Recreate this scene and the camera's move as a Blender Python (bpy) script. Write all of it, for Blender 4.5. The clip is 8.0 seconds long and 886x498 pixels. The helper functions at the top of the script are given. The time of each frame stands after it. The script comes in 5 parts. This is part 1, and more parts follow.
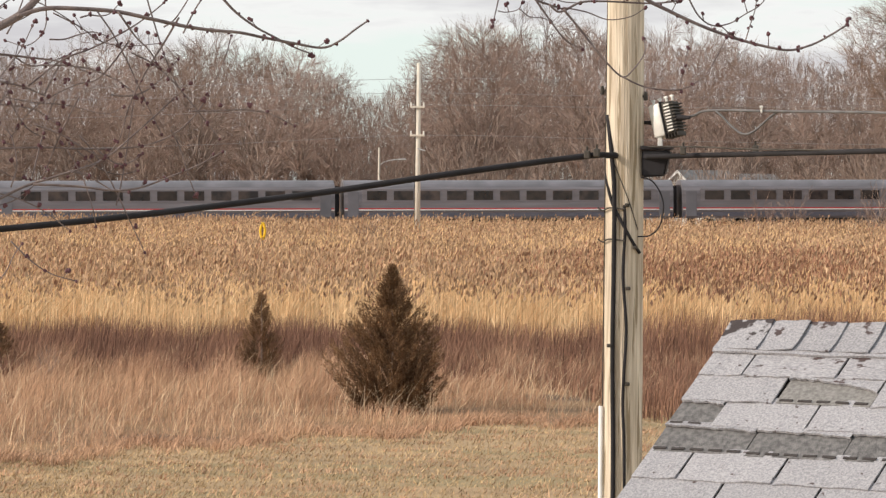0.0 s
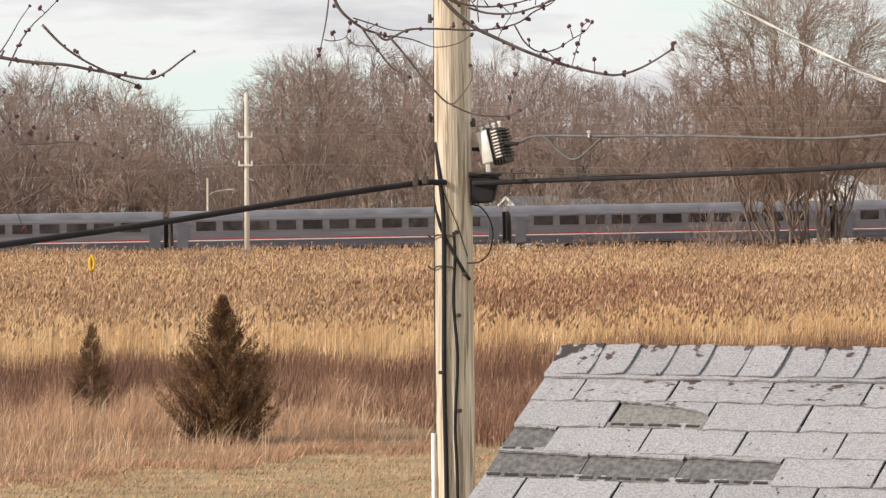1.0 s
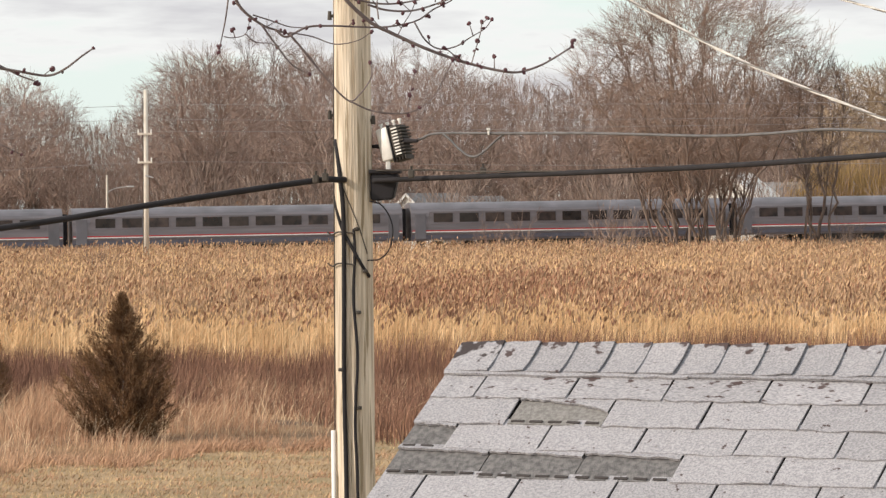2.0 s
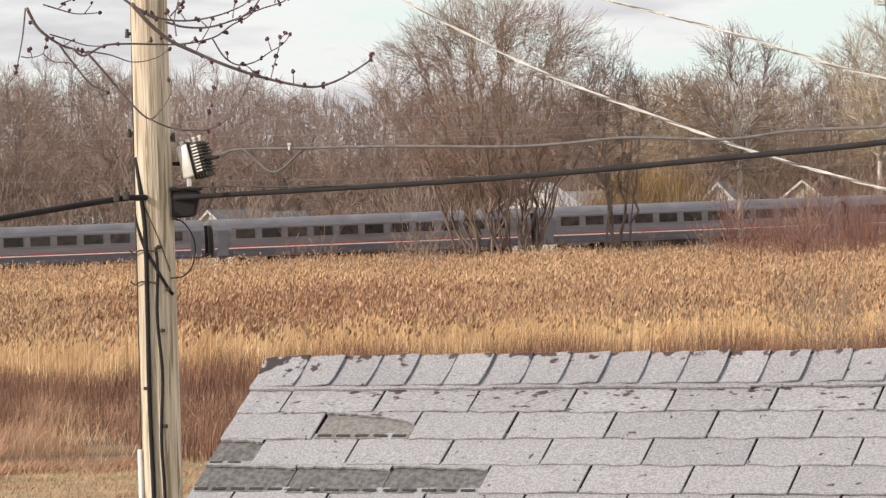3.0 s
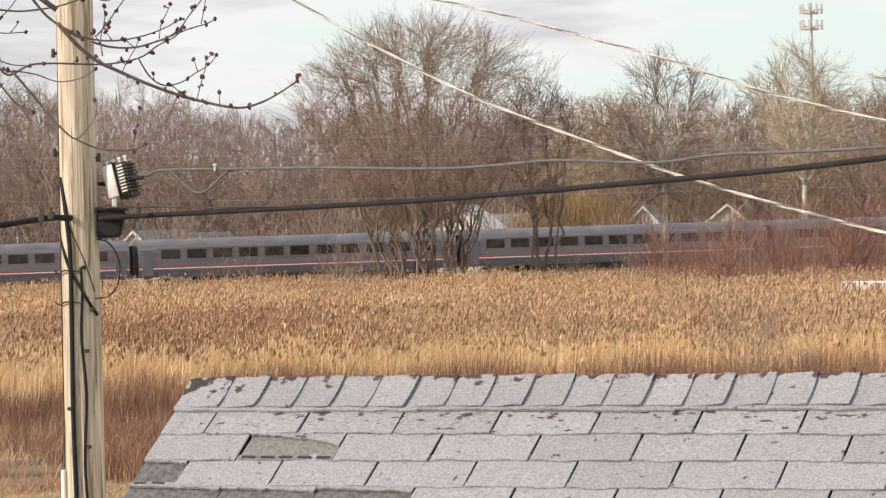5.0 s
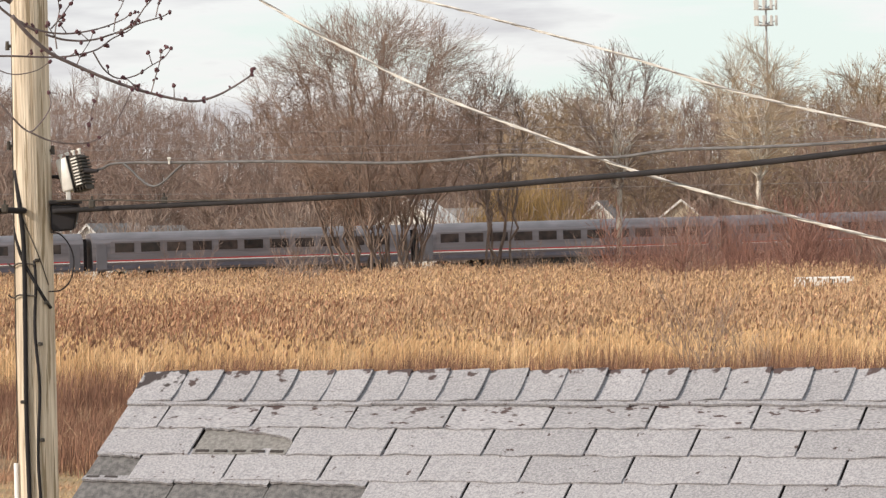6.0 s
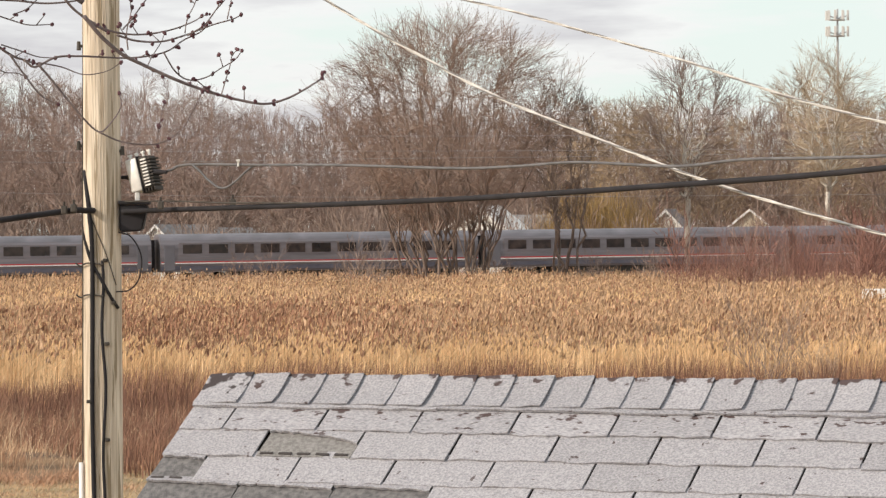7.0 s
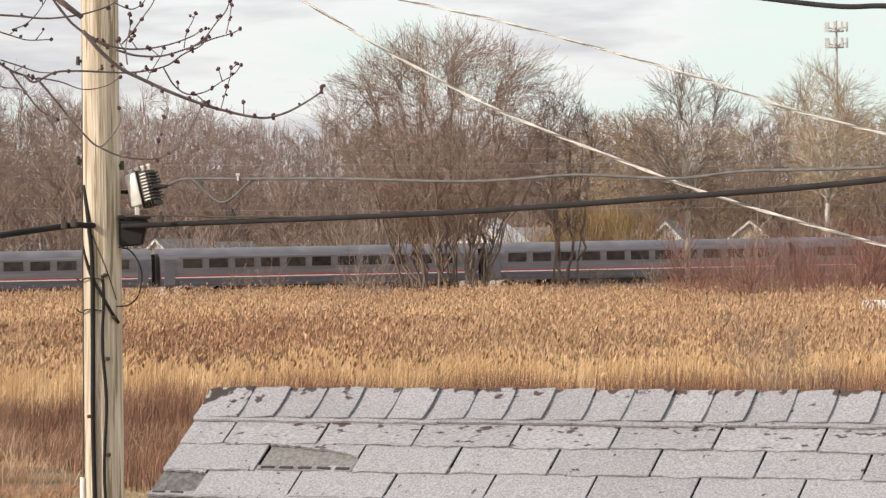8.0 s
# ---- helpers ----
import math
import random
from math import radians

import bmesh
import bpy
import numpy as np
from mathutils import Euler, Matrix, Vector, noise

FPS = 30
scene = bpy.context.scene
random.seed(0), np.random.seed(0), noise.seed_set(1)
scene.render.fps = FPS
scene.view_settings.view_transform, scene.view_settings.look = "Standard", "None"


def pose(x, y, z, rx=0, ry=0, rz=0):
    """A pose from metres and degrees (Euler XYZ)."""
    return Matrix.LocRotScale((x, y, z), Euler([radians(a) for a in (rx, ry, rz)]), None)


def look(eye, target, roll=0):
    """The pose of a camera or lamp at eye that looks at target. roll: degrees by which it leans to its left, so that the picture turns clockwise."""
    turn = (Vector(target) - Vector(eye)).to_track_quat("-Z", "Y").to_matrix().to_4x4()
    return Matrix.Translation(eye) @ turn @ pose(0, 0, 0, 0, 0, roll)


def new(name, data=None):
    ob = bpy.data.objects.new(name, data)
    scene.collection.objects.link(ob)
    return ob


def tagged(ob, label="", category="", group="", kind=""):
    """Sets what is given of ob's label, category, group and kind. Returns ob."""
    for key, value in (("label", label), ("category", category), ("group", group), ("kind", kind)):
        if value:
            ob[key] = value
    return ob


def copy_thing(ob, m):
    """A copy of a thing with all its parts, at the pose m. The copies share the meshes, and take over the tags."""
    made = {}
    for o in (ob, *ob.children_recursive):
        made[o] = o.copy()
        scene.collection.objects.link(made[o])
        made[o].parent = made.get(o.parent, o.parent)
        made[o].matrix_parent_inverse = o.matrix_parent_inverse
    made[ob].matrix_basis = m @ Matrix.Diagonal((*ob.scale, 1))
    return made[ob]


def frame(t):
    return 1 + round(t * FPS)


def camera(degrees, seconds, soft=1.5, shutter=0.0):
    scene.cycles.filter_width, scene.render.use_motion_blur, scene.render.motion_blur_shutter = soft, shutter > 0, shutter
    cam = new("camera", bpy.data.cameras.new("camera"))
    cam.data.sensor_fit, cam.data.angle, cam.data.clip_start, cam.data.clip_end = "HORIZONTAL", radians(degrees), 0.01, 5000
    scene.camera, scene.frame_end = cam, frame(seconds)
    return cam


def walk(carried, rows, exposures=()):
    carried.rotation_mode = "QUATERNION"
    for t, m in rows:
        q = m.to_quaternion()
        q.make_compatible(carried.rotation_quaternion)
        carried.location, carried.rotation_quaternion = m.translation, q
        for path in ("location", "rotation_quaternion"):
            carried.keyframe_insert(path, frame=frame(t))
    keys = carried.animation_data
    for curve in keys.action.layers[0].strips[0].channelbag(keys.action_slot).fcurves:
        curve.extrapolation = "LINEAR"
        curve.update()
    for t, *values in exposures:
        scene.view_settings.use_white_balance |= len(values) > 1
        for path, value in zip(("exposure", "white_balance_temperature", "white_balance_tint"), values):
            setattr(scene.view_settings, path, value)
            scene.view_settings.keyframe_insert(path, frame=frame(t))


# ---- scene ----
EYE = 5.5
cam = camera(14.0, 8.0, soft=1.35)
PATH = [
    (0, pose(0, 0, 5.5, 88.919, -0.339, 8.264)),
    (0.2, pose(0, 0, 5.5, 89.233, 0.012, 7.513)),
    (0.5, pose(0, 0, 5.5, 89.427, 0.291, 6.740)),
    (0.7, pose(0, 0, 5.5, 89.416, 0.176, 5.983)),
    (1, pose(0, 0, 5.5, 89.364, 0.525, 5.552)),
    (1.5, pose(0, 0, 5.5, 89.363, 0.433, 5.476)),
    (1.8, pose(0, 0, 5.5, 89.291, 0.581, 4.671)),
    (2, pose(0, 0, 5.5, 89.305, 0.510, 3.963)),
    (2.2, pose(0, 0, 5.5, 89.402, 0.714, 3.097)),
    (3.3, pose(0, 0, 5.5, 89.469, 1.748, 0.294)),
    (3.5, pose(0, 0, 5.5, 89.486, 1.581, -0.007)),
    (4, pose(0, 0, 5.5, 89.620, 1.270, -0.268)),
    (5.3, pose(0, 0, 5.5, 89.787, 1.473, -0.433)),
    (5.5, pose(0, 0, 5.5, 89.741, 1.432, -0.640)),
    (5.8, pose(0, 0, 5.5, 89.704, 1.498, -0.962)),
    (6, pose(0, 0, 5.5, 89.675, 1.195, -1.088)),
    (6.5, pose(0, 0, 5.5, 89.657, 0.832, -1.099)),
    (6.7, pose(0, 0, 5.5, 89.676, 0.911, -0.991)),
    (6.8, pose(0, 0, 5.5, 89.688, 0.953, -0.539)),
    (7, pose(0, 0, 5.5, 89.780, 0.338, -0.012)),
    (7.5, pose(0, 0, 5.5, 90.092, 0.526, 0.218)),
    (8, pose(0, 0, 5.5, 89.989, 0.603, -0.011)),
]
walk(cam, PATH, exposures=[(0.0, 0.0), (8.0, 0.0)])

# ---- world, sun ----
SUN_AZ, SUN_EL = radians(246), radians(27)
world = bpy.data.worlds.new("sky")
scene.world = world
world.use_nodes = True
wn, wl = world.node_tree.nodes, world.node_tree.links
wn.clear()
sky = wn.new("ShaderNodeTexSky")
sky.sky_type, sky.sun_disc = "NISHITA", False
sky.sun_elevation, sky.sun_rotation = SUN_EL, SUN_AZ
sky.air_density, sky.dust_density, sky.ozone_density = 1.0, 1.5, 1.0
coord = wn.new("ShaderNodeTexCoord")
mapping = wn.new("ShaderNodeMapping")
mapping.inputs["Scale"].default_value = (5.0, 5.0, 30.0)
mapping.inputs["Location"].default_value = (3.1, 0.4, 0.2)
cloud = wn.new("ShaderNodeTexNoise")
cloud.inputs["Scale"].default_value, cloud.inputs["Detail"].default_value, cloud.inputs["Roughness"].default_value = 1.6, 6, 0.55
ramp = wn.new("ShaderNodeValToRGB")
ramp.color_ramp.elements[0].position, ramp.color_ramp.elements[0].color = 0.40, (0.87, 0.97, 0.93, 1)
ramp.color_ramp.elements[1].position, ramp.color_ramp.elements[1].color = 0.63, (0.68, 0.66, 0.70, 1)
mid = ramp.color_ramp.elements.new(0.50)
mid.color = (0.97, 0.97, 0.97, 1)
back_sky, back_cloud, blend, wout = (wn.new("ShaderNodeBackground"), wn.new("ShaderNodeBackground"),
                                     wn.new("ShaderNodeMixShader"), wn.new("ShaderNodeOutputWorld"))
back_sky.inputs["Strength"].default_value = 0.1
back_cloud.inputs["Strength"].default_value = 1.09
blend.inputs[0].default_value = 0.8
wl.new(coord.outputs["Generated"], mapping.inputs["Vector"])
wl.new(mapping.outputs[0], cloud.inputs["Vector"])
wl.new(cloud.outputs["Fac"], ramp.inputs[0])
wl.new(ramp.outputs[0], back_cloud.inputs["Color"])
wl.new(sky.outputs[0], back_sky.inputs["Color"])
wl.new(back_sky.outputs[0], blend.inputs[1])
wl.new(back_cloud.outputs[0], blend.inputs[2])
wl.new(blend.outputs[0], wout.inputs["Surface"])

lamp = bpy.data.lights.new("sun", "SUN")
lamp.energy, lamp.angle, lamp.color = 4.0, radians(0.6), (1.0, 0.86, 0.72)
sun = new("sun", lamp)
sun_way = Vector((math.sin(SUN_AZ) * math.cos(SUN_EL), math.cos(SUN_AZ) * math.cos(SUN_EL), math.sin(SUN_EL)))
sun.matrix_world = look(sun_way * 50, (0, 0, 0))


# ---- materials ----
def material(name, c1, c2, scale=8.0, rough=0.8, metal=0.0, bump=0.0, bump_scale=40.0, stretch=(1, 1, 1), island=0.0,
             per_object=0.0, c3=None, spots=0.62, spot_scale=3.0, detail=5.0, lo=0.35, hi=0.65, edge=None):
    """Two colours mixed by noise, a third in patches, brightness varied by island or by object, fine relief."""
    m = bpy.data.materials.new(name)
    m.use_nodes = True
    n, l = m.node_tree.nodes, m.node_tree.links
    bsdf = n["Principled BSDF"]
    bsdf.inputs["Roughness"].default_value, bsdf.inputs["Metallic"].default_value = rough, metal
    tc, mp = n.new("ShaderNodeTexCoord"), n.new("ShaderNodeMapping")
    mp.inputs["Scale"].default_value = stretch
    if per_object:
        info, shift, add = n.new("ShaderNodeObjectInfo"), n.new("ShaderNodeVectorMath"), n.new("ShaderNodeVectorMath")
        shift.operation, add.operation = "SCALE", "ADD"
        shift.inputs["Scale"].default_value = 3.7
        l.new(info.outputs["Location"], shift.inputs[0])
        l.new(tc.outputs["Object"], add.inputs[0])
        l.new(shift.outputs[0], add.inputs[1])
        l.new(add.outputs[0], mp.inputs["Vector"])
    else:
        l.new(tc.outputs["Object"], mp.inputs["Vector"])
    nz, cr = n.new("ShaderNodeTexNoise"), n.new("ShaderNodeValToRGB")
    nz.inputs["Scale"].default_value, nz.inputs["Detail"].default_value = scale, detail
    cr.color_ramp.elements[0].position, cr.color_ramp.elements[0].color = lo, (*c1, 1)
    cr.color_ramp.elements[1].position, cr.color_ramp.elements[1].color = hi, (*c2, 1)
    l.new(mp.outputs[0], nz.inputs["Vector"])
    l.new(nz.outputs["Fac"], cr.inputs[0])
    out = cr.outputs[0]
    if c3:
        sz, sr, mx = n.new("ShaderNodeTexNoise"), n.new("ShaderNodeValToRGB"), n.new("ShaderNodeMixRGB")
        sz.inputs["Scale"].default_value, sz.inputs["Detail"].default_value = spot_scale, 7
        sr.color_ramp.elements[0].position, sr.color_ramp.elements[1].position = spots, spots + 0.05
        l.new(mp.outputs[0], sz.inputs["Vector"])
        patch = sz.outputs["Fac"]
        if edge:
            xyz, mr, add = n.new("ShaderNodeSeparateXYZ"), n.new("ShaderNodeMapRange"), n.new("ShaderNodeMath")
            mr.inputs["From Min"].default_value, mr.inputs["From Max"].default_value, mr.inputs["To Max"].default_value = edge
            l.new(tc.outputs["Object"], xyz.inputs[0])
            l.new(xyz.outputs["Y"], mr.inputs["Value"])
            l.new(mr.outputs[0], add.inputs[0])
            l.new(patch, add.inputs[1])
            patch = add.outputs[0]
        l.new(patch, sr.inputs[0])
        l.new(sr.outputs[0], mx.inputs[0])
        l.new(out, mx.inputs[1])
        mx.inputs[2].default_value = (*c3, 1)
        out = mx.outputs[0]
    if island or per_object:
        src = n.new("ShaderNodeNewGeometry").outputs["Random Per Island"] if island else n.new("ShaderNodeObjectInfo").outputs["Random"]
        amount = island or per_object
        mr, hsv = n.new("ShaderNodeMapRange"), n.new("ShaderNodeHueSaturation")
        mr.inputs["To Min"].default_value, mr.inputs["To Max"].default_value = 1 - amount, 1 + amount
        l.new(src, mr.inputs["Value"])
        l.new(mr.outputs[0], hsv.inputs["Value"])
        l.new(out, hsv.inputs["Color"])
        out = hsv.outputs[0]
    l.new(out, bsdf.inputs["Base Color"])
    if bump:
        bz, bp = n.new("ShaderNodeTexNoise"), n.new("ShaderNodeBump")
        bz.inputs["Scale"].default_value, bz.inputs["Detail"].default_value = bump_scale, 6
        bp.inputs["Strength"].default_value, bp.inputs["Distance"].default_value = bump, 0.02
        l.new(mp.outputs[0], bz.inputs["Vector"])
        l.new(bz.outputs["Fac"], bp.inputs["Height"])
        l.new(bp.outputs[0], bsdf.inputs["Normal"])
    return m


M_SOIL = material("meadow_soil", (0.16, 0.09, 0.045), (0.28, 0.17, 0.08), 0.35, 0.95, bump=0.6, bump_scale=3, c3=(0.10, 0.06, 0.035), spot_scale=0.15)
M_LAWN = material("dormant_lawn", (0.27, 0.185, 0.10), (0.40, 0.28, 0.155), 0.5, 0.95, bump=0.3, bump_scale=5, stretch=(0.3, 1.6, 1), c3=(0.27, 0.205, 0.105), spots=0.52, spot_scale=0.3)
M_LAWN_TUFT = material("dormant_grass_blade", (0.29, 0.20, 0.108), (0.47, 0.335, 0.185), 0.5, 0.9, island=0.45)
M_STALK = material("pale_dry_stalk", (0.58, 0.42, 0.27), (0.72, 0.55, 0.37), 0.5, 0.9, island=0.3)
M_MEADOW = material("dry_meadow_grass", (0.36, 0.205, 0.125), (0.51, 0.32, 0.20), 0.25, 0.9, island=0.4)
M_SEDGE = material("broomsedge", (0.175, 0.088, 0.059), (0.27, 0.147, 0.095), 0.25, 0.9, island=0.4)
M_REED = material("reed_stem", (0.66, 0.435, 0.225), (0.80, 0.575, 0.335), 0.3, 0.8, island=0.3)
M_PLUME = material("reed_plume", (0.39, 0.255, 0.155), (0.545, 0.37, 0.235), 0.25, 0.95, island=0.30)
M_PLUME_DARK = material("dark_reed_plume", (0.265, 0.138, 0.085), (0.395, 0.222, 0.14), 0.25, 0.95, island=0.35)
M_BARK = material("grey_bark", (0.17, 0.125, 0.105), (0.31, 0.24, 0.20), 0.8, 0.95, per_object=0.3)
M_BARK_RED = material("reddish_twigs", (0.205, 0.142, 0.118), (0.32, 0.235, 0.195), 0.5, 0.95, per_object=0.25)
M_BARK_CLUMP = material("grey_brown_twigs", (0.22, 0.155, 0.122), (0.33, 0.24, 0.19), 0.3, 0.95)
M_LEAFTAN = material("tan_twigs_with_dead_leaves", (0.36, 0.28, 0.19), (0.50, 0.41, 0.30), 0.5, 0.95)
M_BARK_TAN = material("tan_twigs", (0.24, 0.174, 0.115), (0.35, 0.262, 0.172), 0.5, 0.95, per_object=0.25)
M_BARK_PALE = material("pale_bark", (0.64, 0.60, 0.54), (0.38, 0.33, 0.27), 1.2, 0.9)
M_WOODS = material("far_woods_twigs", (0.175, 0.122, 0.10), (0.255, 0.187, 0.155), 0.05, 0.95, island=0.4)
M_STEEL = material("fluted_stainless_steel", (0.17, 0.16, 0.175), (0.23, 0.215, 0.235), 0.6, 0.45, 0.35, stretch=(0.3, 1, 4))
M_ROOFSTEEL = material("sooty_train_roof", (0.12, 0.12, 0.135), (0.19, 0.185, 0.21), 0.5, 0.6, 0.2)
M_GLASSDARK = material("tinted_window_glass", (0.016, 0.014, 0.016), (0.06, 0.045, 0.04), 1.5, 0.12, per_object=0.5)
M_RED = material("red_paint", (0.42, 0.03, 0.035), (0.50, 0.05, 0.05), 2.0, 0.5)
M_WHITE = material("white_paint", (0.72, 0.71, 0.69), (0.80, 0.79, 0.77), 1.5, 0.6)
M_BLUE = material("dark_blue_paint", (0.085, 0.085, 0.115), (0.115, 0.112, 0.14), 2.0, 0.5)
M_RUBBER = material("black_rubber", (0.008, 0.007, 0.009), (0.019, 0.017, 0.021), 6.0, 0.85)
M_IRON = material("dark_iron", (0.04, 0.035, 0.03), (0.09, 0.08, 0.07), 8.0, 0.7, 0.4)
M_GALV = material("galvanised_steel", (0.40, 0.40, 0.41), (0.55, 0.55, 0.55), 20.0, 0.45, 0.7)
M_POLE = material("weathered_pole_wood", (0.40, 0.325, 0.24), (0.76, 0.67, 0.545), 3.0, 0.85, bump=0.9, bump_scale=7, stretch=(10, 10, 0.45), c3=(0.30, 0.24, 0.16), spots=0.575, spot_scale=3.4, detail=8)
M_FARPOLE = material("grey_pole_wood", (0.58, 0.53, 0.46), (0.70, 0.65, 0.57), 3.0, 0.85, stretch=(3, 3, 0.4))
GRIT_1, GRIT_2 = (0.245, 0.243, 0.262), (0.415, 0.41, 0.437)
STAIN = (0.075, 0.052, 0.052)
M_SHINGLE = material("grey_asphalt_shingle", GRIT_1, GRIT_2, 150.0, 0.95, bump=0.4, bump_scale=260, per_object=0.08, c3=STAIN, spots=0.66, spot_scale=34.0)
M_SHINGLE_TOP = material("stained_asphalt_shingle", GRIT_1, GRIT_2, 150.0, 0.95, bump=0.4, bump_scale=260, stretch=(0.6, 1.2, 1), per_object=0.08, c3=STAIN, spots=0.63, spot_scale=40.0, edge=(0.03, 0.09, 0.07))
M_CAP = material("grey_ridge_shingle", GRIT_1, GRIT_2, 150.0, 0.95, bump=0.4, bump_scale=260, per_object=0.08, c3=STAIN, spots=0.67, spot_scale=22.0, edge=(-0.05, 0.0, 0.17))
M_CAPWORN = material("worn_ridge_shingle", GRIT_1, GRIT_2, 150.0, 0.95, bump=0.4, bump_scale=260, per_object=0.05, c3=(0.05, 0.04, 0.042), spots=0.60, spot_scale=20.0, edge=(-0.10, 0.0, 0.20))
M_MAT = material("worn_shingle_mat", (0.10, 0.097, 0.10), (0.20, 0.195, 0.195), 60.0, 0.95, bump=0.5, bump_scale=200, c3=(0.28, 0.275, 0.28), spots=0.60, spot_scale=6)
M_MATPALE = material("faded_shingle_mat", (0.165, 0.16, 0.155), (0.27, 0.262, 0.255), 90.0, 0.95, bump=0.4, bump_scale=220)
M_UNDER = material("dark_underlayment", (0.035, 0.03, 0.03), (0.07, 0.06, 0.06), 30.0, 0.95)
M_SIDING = material("white_siding", (0.66, 0.65, 0.60), (0.76, 0.75, 0.70), 0.8, 0.7)
M_BALLAST = material("track_ballast", (0.16, 0.14, 0.13), (0.30, 0.27, 0.25), 4.0, 0.95, bump=0.8, bump_scale=9)
M_MAPLE = material("maple_twig_bark", (0.11, 0.085, 0.085), (0.21, 0.165, 0.155), 20.0, 0.8, bump=0.3, bump_scale=120)
M_BUD = material("dark_red_buds", (0.06, 0.022, 0.03), (0.12, 0.045, 0.055), 90.0, 0.7)
M_JUNIPER = material("juniper_foliage", (0.12, 0.066, 0.034), (0.23, 0.13, 0.062), 1.5, 0.9, island=0.45)


# ---- building helpers ----
def part(name, bm, mat, parent=None, label="", smooth=False):
    me = bpy.data.meshes.new(name)
    bm.to_mesh(me)
    bm.free()
    me.materials.append(mat)
    if smooth:
        me.shade_smooth()
    ob = new(name, me)
    if parent:
        ob.parent = parent
    return tagged(ob, label)


def shared(name, me, parent, m):
    ob = new(name, me)
    ob.parent, ob.matrix_basis = parent, m
    return ob


def empty(name, m, label, category, group="", kind=""):
    ob = new(name)
    ob.matrix_world = m
    return tagged(ob, label, category, group, kind)


def box(bm, x, y, z, sx, sy, sz, m=None, bevel=0.0):
    """A box centred on x, y, z."""
    t = Matrix.Translation((x, y, z)) @ Matrix.Diagonal((sx, sy, sz, 1))
    made = bmesh.ops.create_cube(bm, size=1.0, matrix=(m @ t) if m else t)
    if bevel:
        edges = {e for v in made["verts"] for e in v.link_edges}
        bmesh.ops.bevel(bm, geom=list(edges), offset=bevel, segments=2, affect="EDGES", profile=0.5)
    return bm


def rod(bm, a, b, r1, r2=None, sides=8, caps=True):
    """A tapered rod from a to b."""
    a, b = Vector(a), Vector(b)
    turn = (b - a).to_track_quat("Z", "Y").to_matrix().to_4x4()
    bmesh.ops.create_cone(bm, cap_ends=caps, segments=sides, radius1=r1, radius2=r1 if r2 is None else r2, depth=(b - a).length,
                          matrix=Matrix.Translation((a + b) / 2) @ turn)
    return bm


def smooth_line(points, steps=8):
    """A Catmull-Rom line through the points."""
    p = [Vector(q) for q in points]
    p = [p[0] * 2 - p[1], *p, p[-1] * 2 - p[-2]]
    out = []
    for i in range(1, len(p) - 2):
        for k in range(steps):
            t = k / steps
            out.append(0.5 * (2 * p[i] + (p[i + 1] - p[i - 1]) * t + (2 * p[i - 1] - 5 * p[i] + 4 * p[i + 1] - p[i + 2]) * t * t
                              + (3 * p[i] - p[i - 1] - 3 * p[i + 1] + p[i + 2]) * t ** 3))
    return out + [p[-2]]


def tube(bm, line, r1, r2=None, sides=6):
    """A tube along a line, tapering from r1 to r2."""
    r2 = r1 if r2 is None else r2
    rings, n = [], len(line)
    for i, p in enumerate(line):
        way = (line[min(i + 1, n - 1)] - line[max(i - 1, 0)]).normalized()
        side = way.cross(Vector((0.13, 0.21, 0.97)) if abs(way.z) < 0.9 else Vector((1, 0, 0))).normalized()
        up, r = side.cross(way), r1 + (r2 - r1) * i / (n - 1)
        rings.append([bm.verts.new(p + (side * math.cos(k * math.tau / sides) + up * math.sin(k * math.tau / sides)) * r) for k in range(sides)])
    for a, b in zip(rings, rings[1:]):
        for k in range(sides):
            bm.faces.new((a[k], a[(k + 1) % sides], b[(k + 1) % sides], b[k]))
    bm.faces.new(rings[0][::-1])
    bm.faces.new(rings[-1])
    return bm


def polar(az, d, z=0.0):
    """The place d metres off in the direction az (degrees, clockwise from ahead)."""
    return Vector((d * math.sin(radians(az)), d * math.cos(radians(az)), z))


def mesh_of(name, verts, faces, mats, slots=None):
    """One mesh from arrays of vertices and of quads or triangles."""
    me = bpy.data.meshes.new(name)
    nv, nf, k = len(verts), len(faces), faces.shape[1]
    me.vertices.add(nv)
    me.vertices.foreach_set("co", np.ascontiguousarray(verts, np.float32).ravel())
    me.loops.add(nf * k)
    me.loops.foreach_set("vertex_index", np.ascontiguousarray(faces, np.int32).ravel())
    me.polygons.add(nf)
    me.polygons.foreach_set("loop_start", np.arange(0, nf * k, k, dtype=np.int32))
    for m in mats:
        me.materials.append(m)
    if slots is not None:
        me.polygons.foreach_set("material_index", np.ascontiguousarray(slots, np.int32))
    me.update(calc_edges=True)
    return me


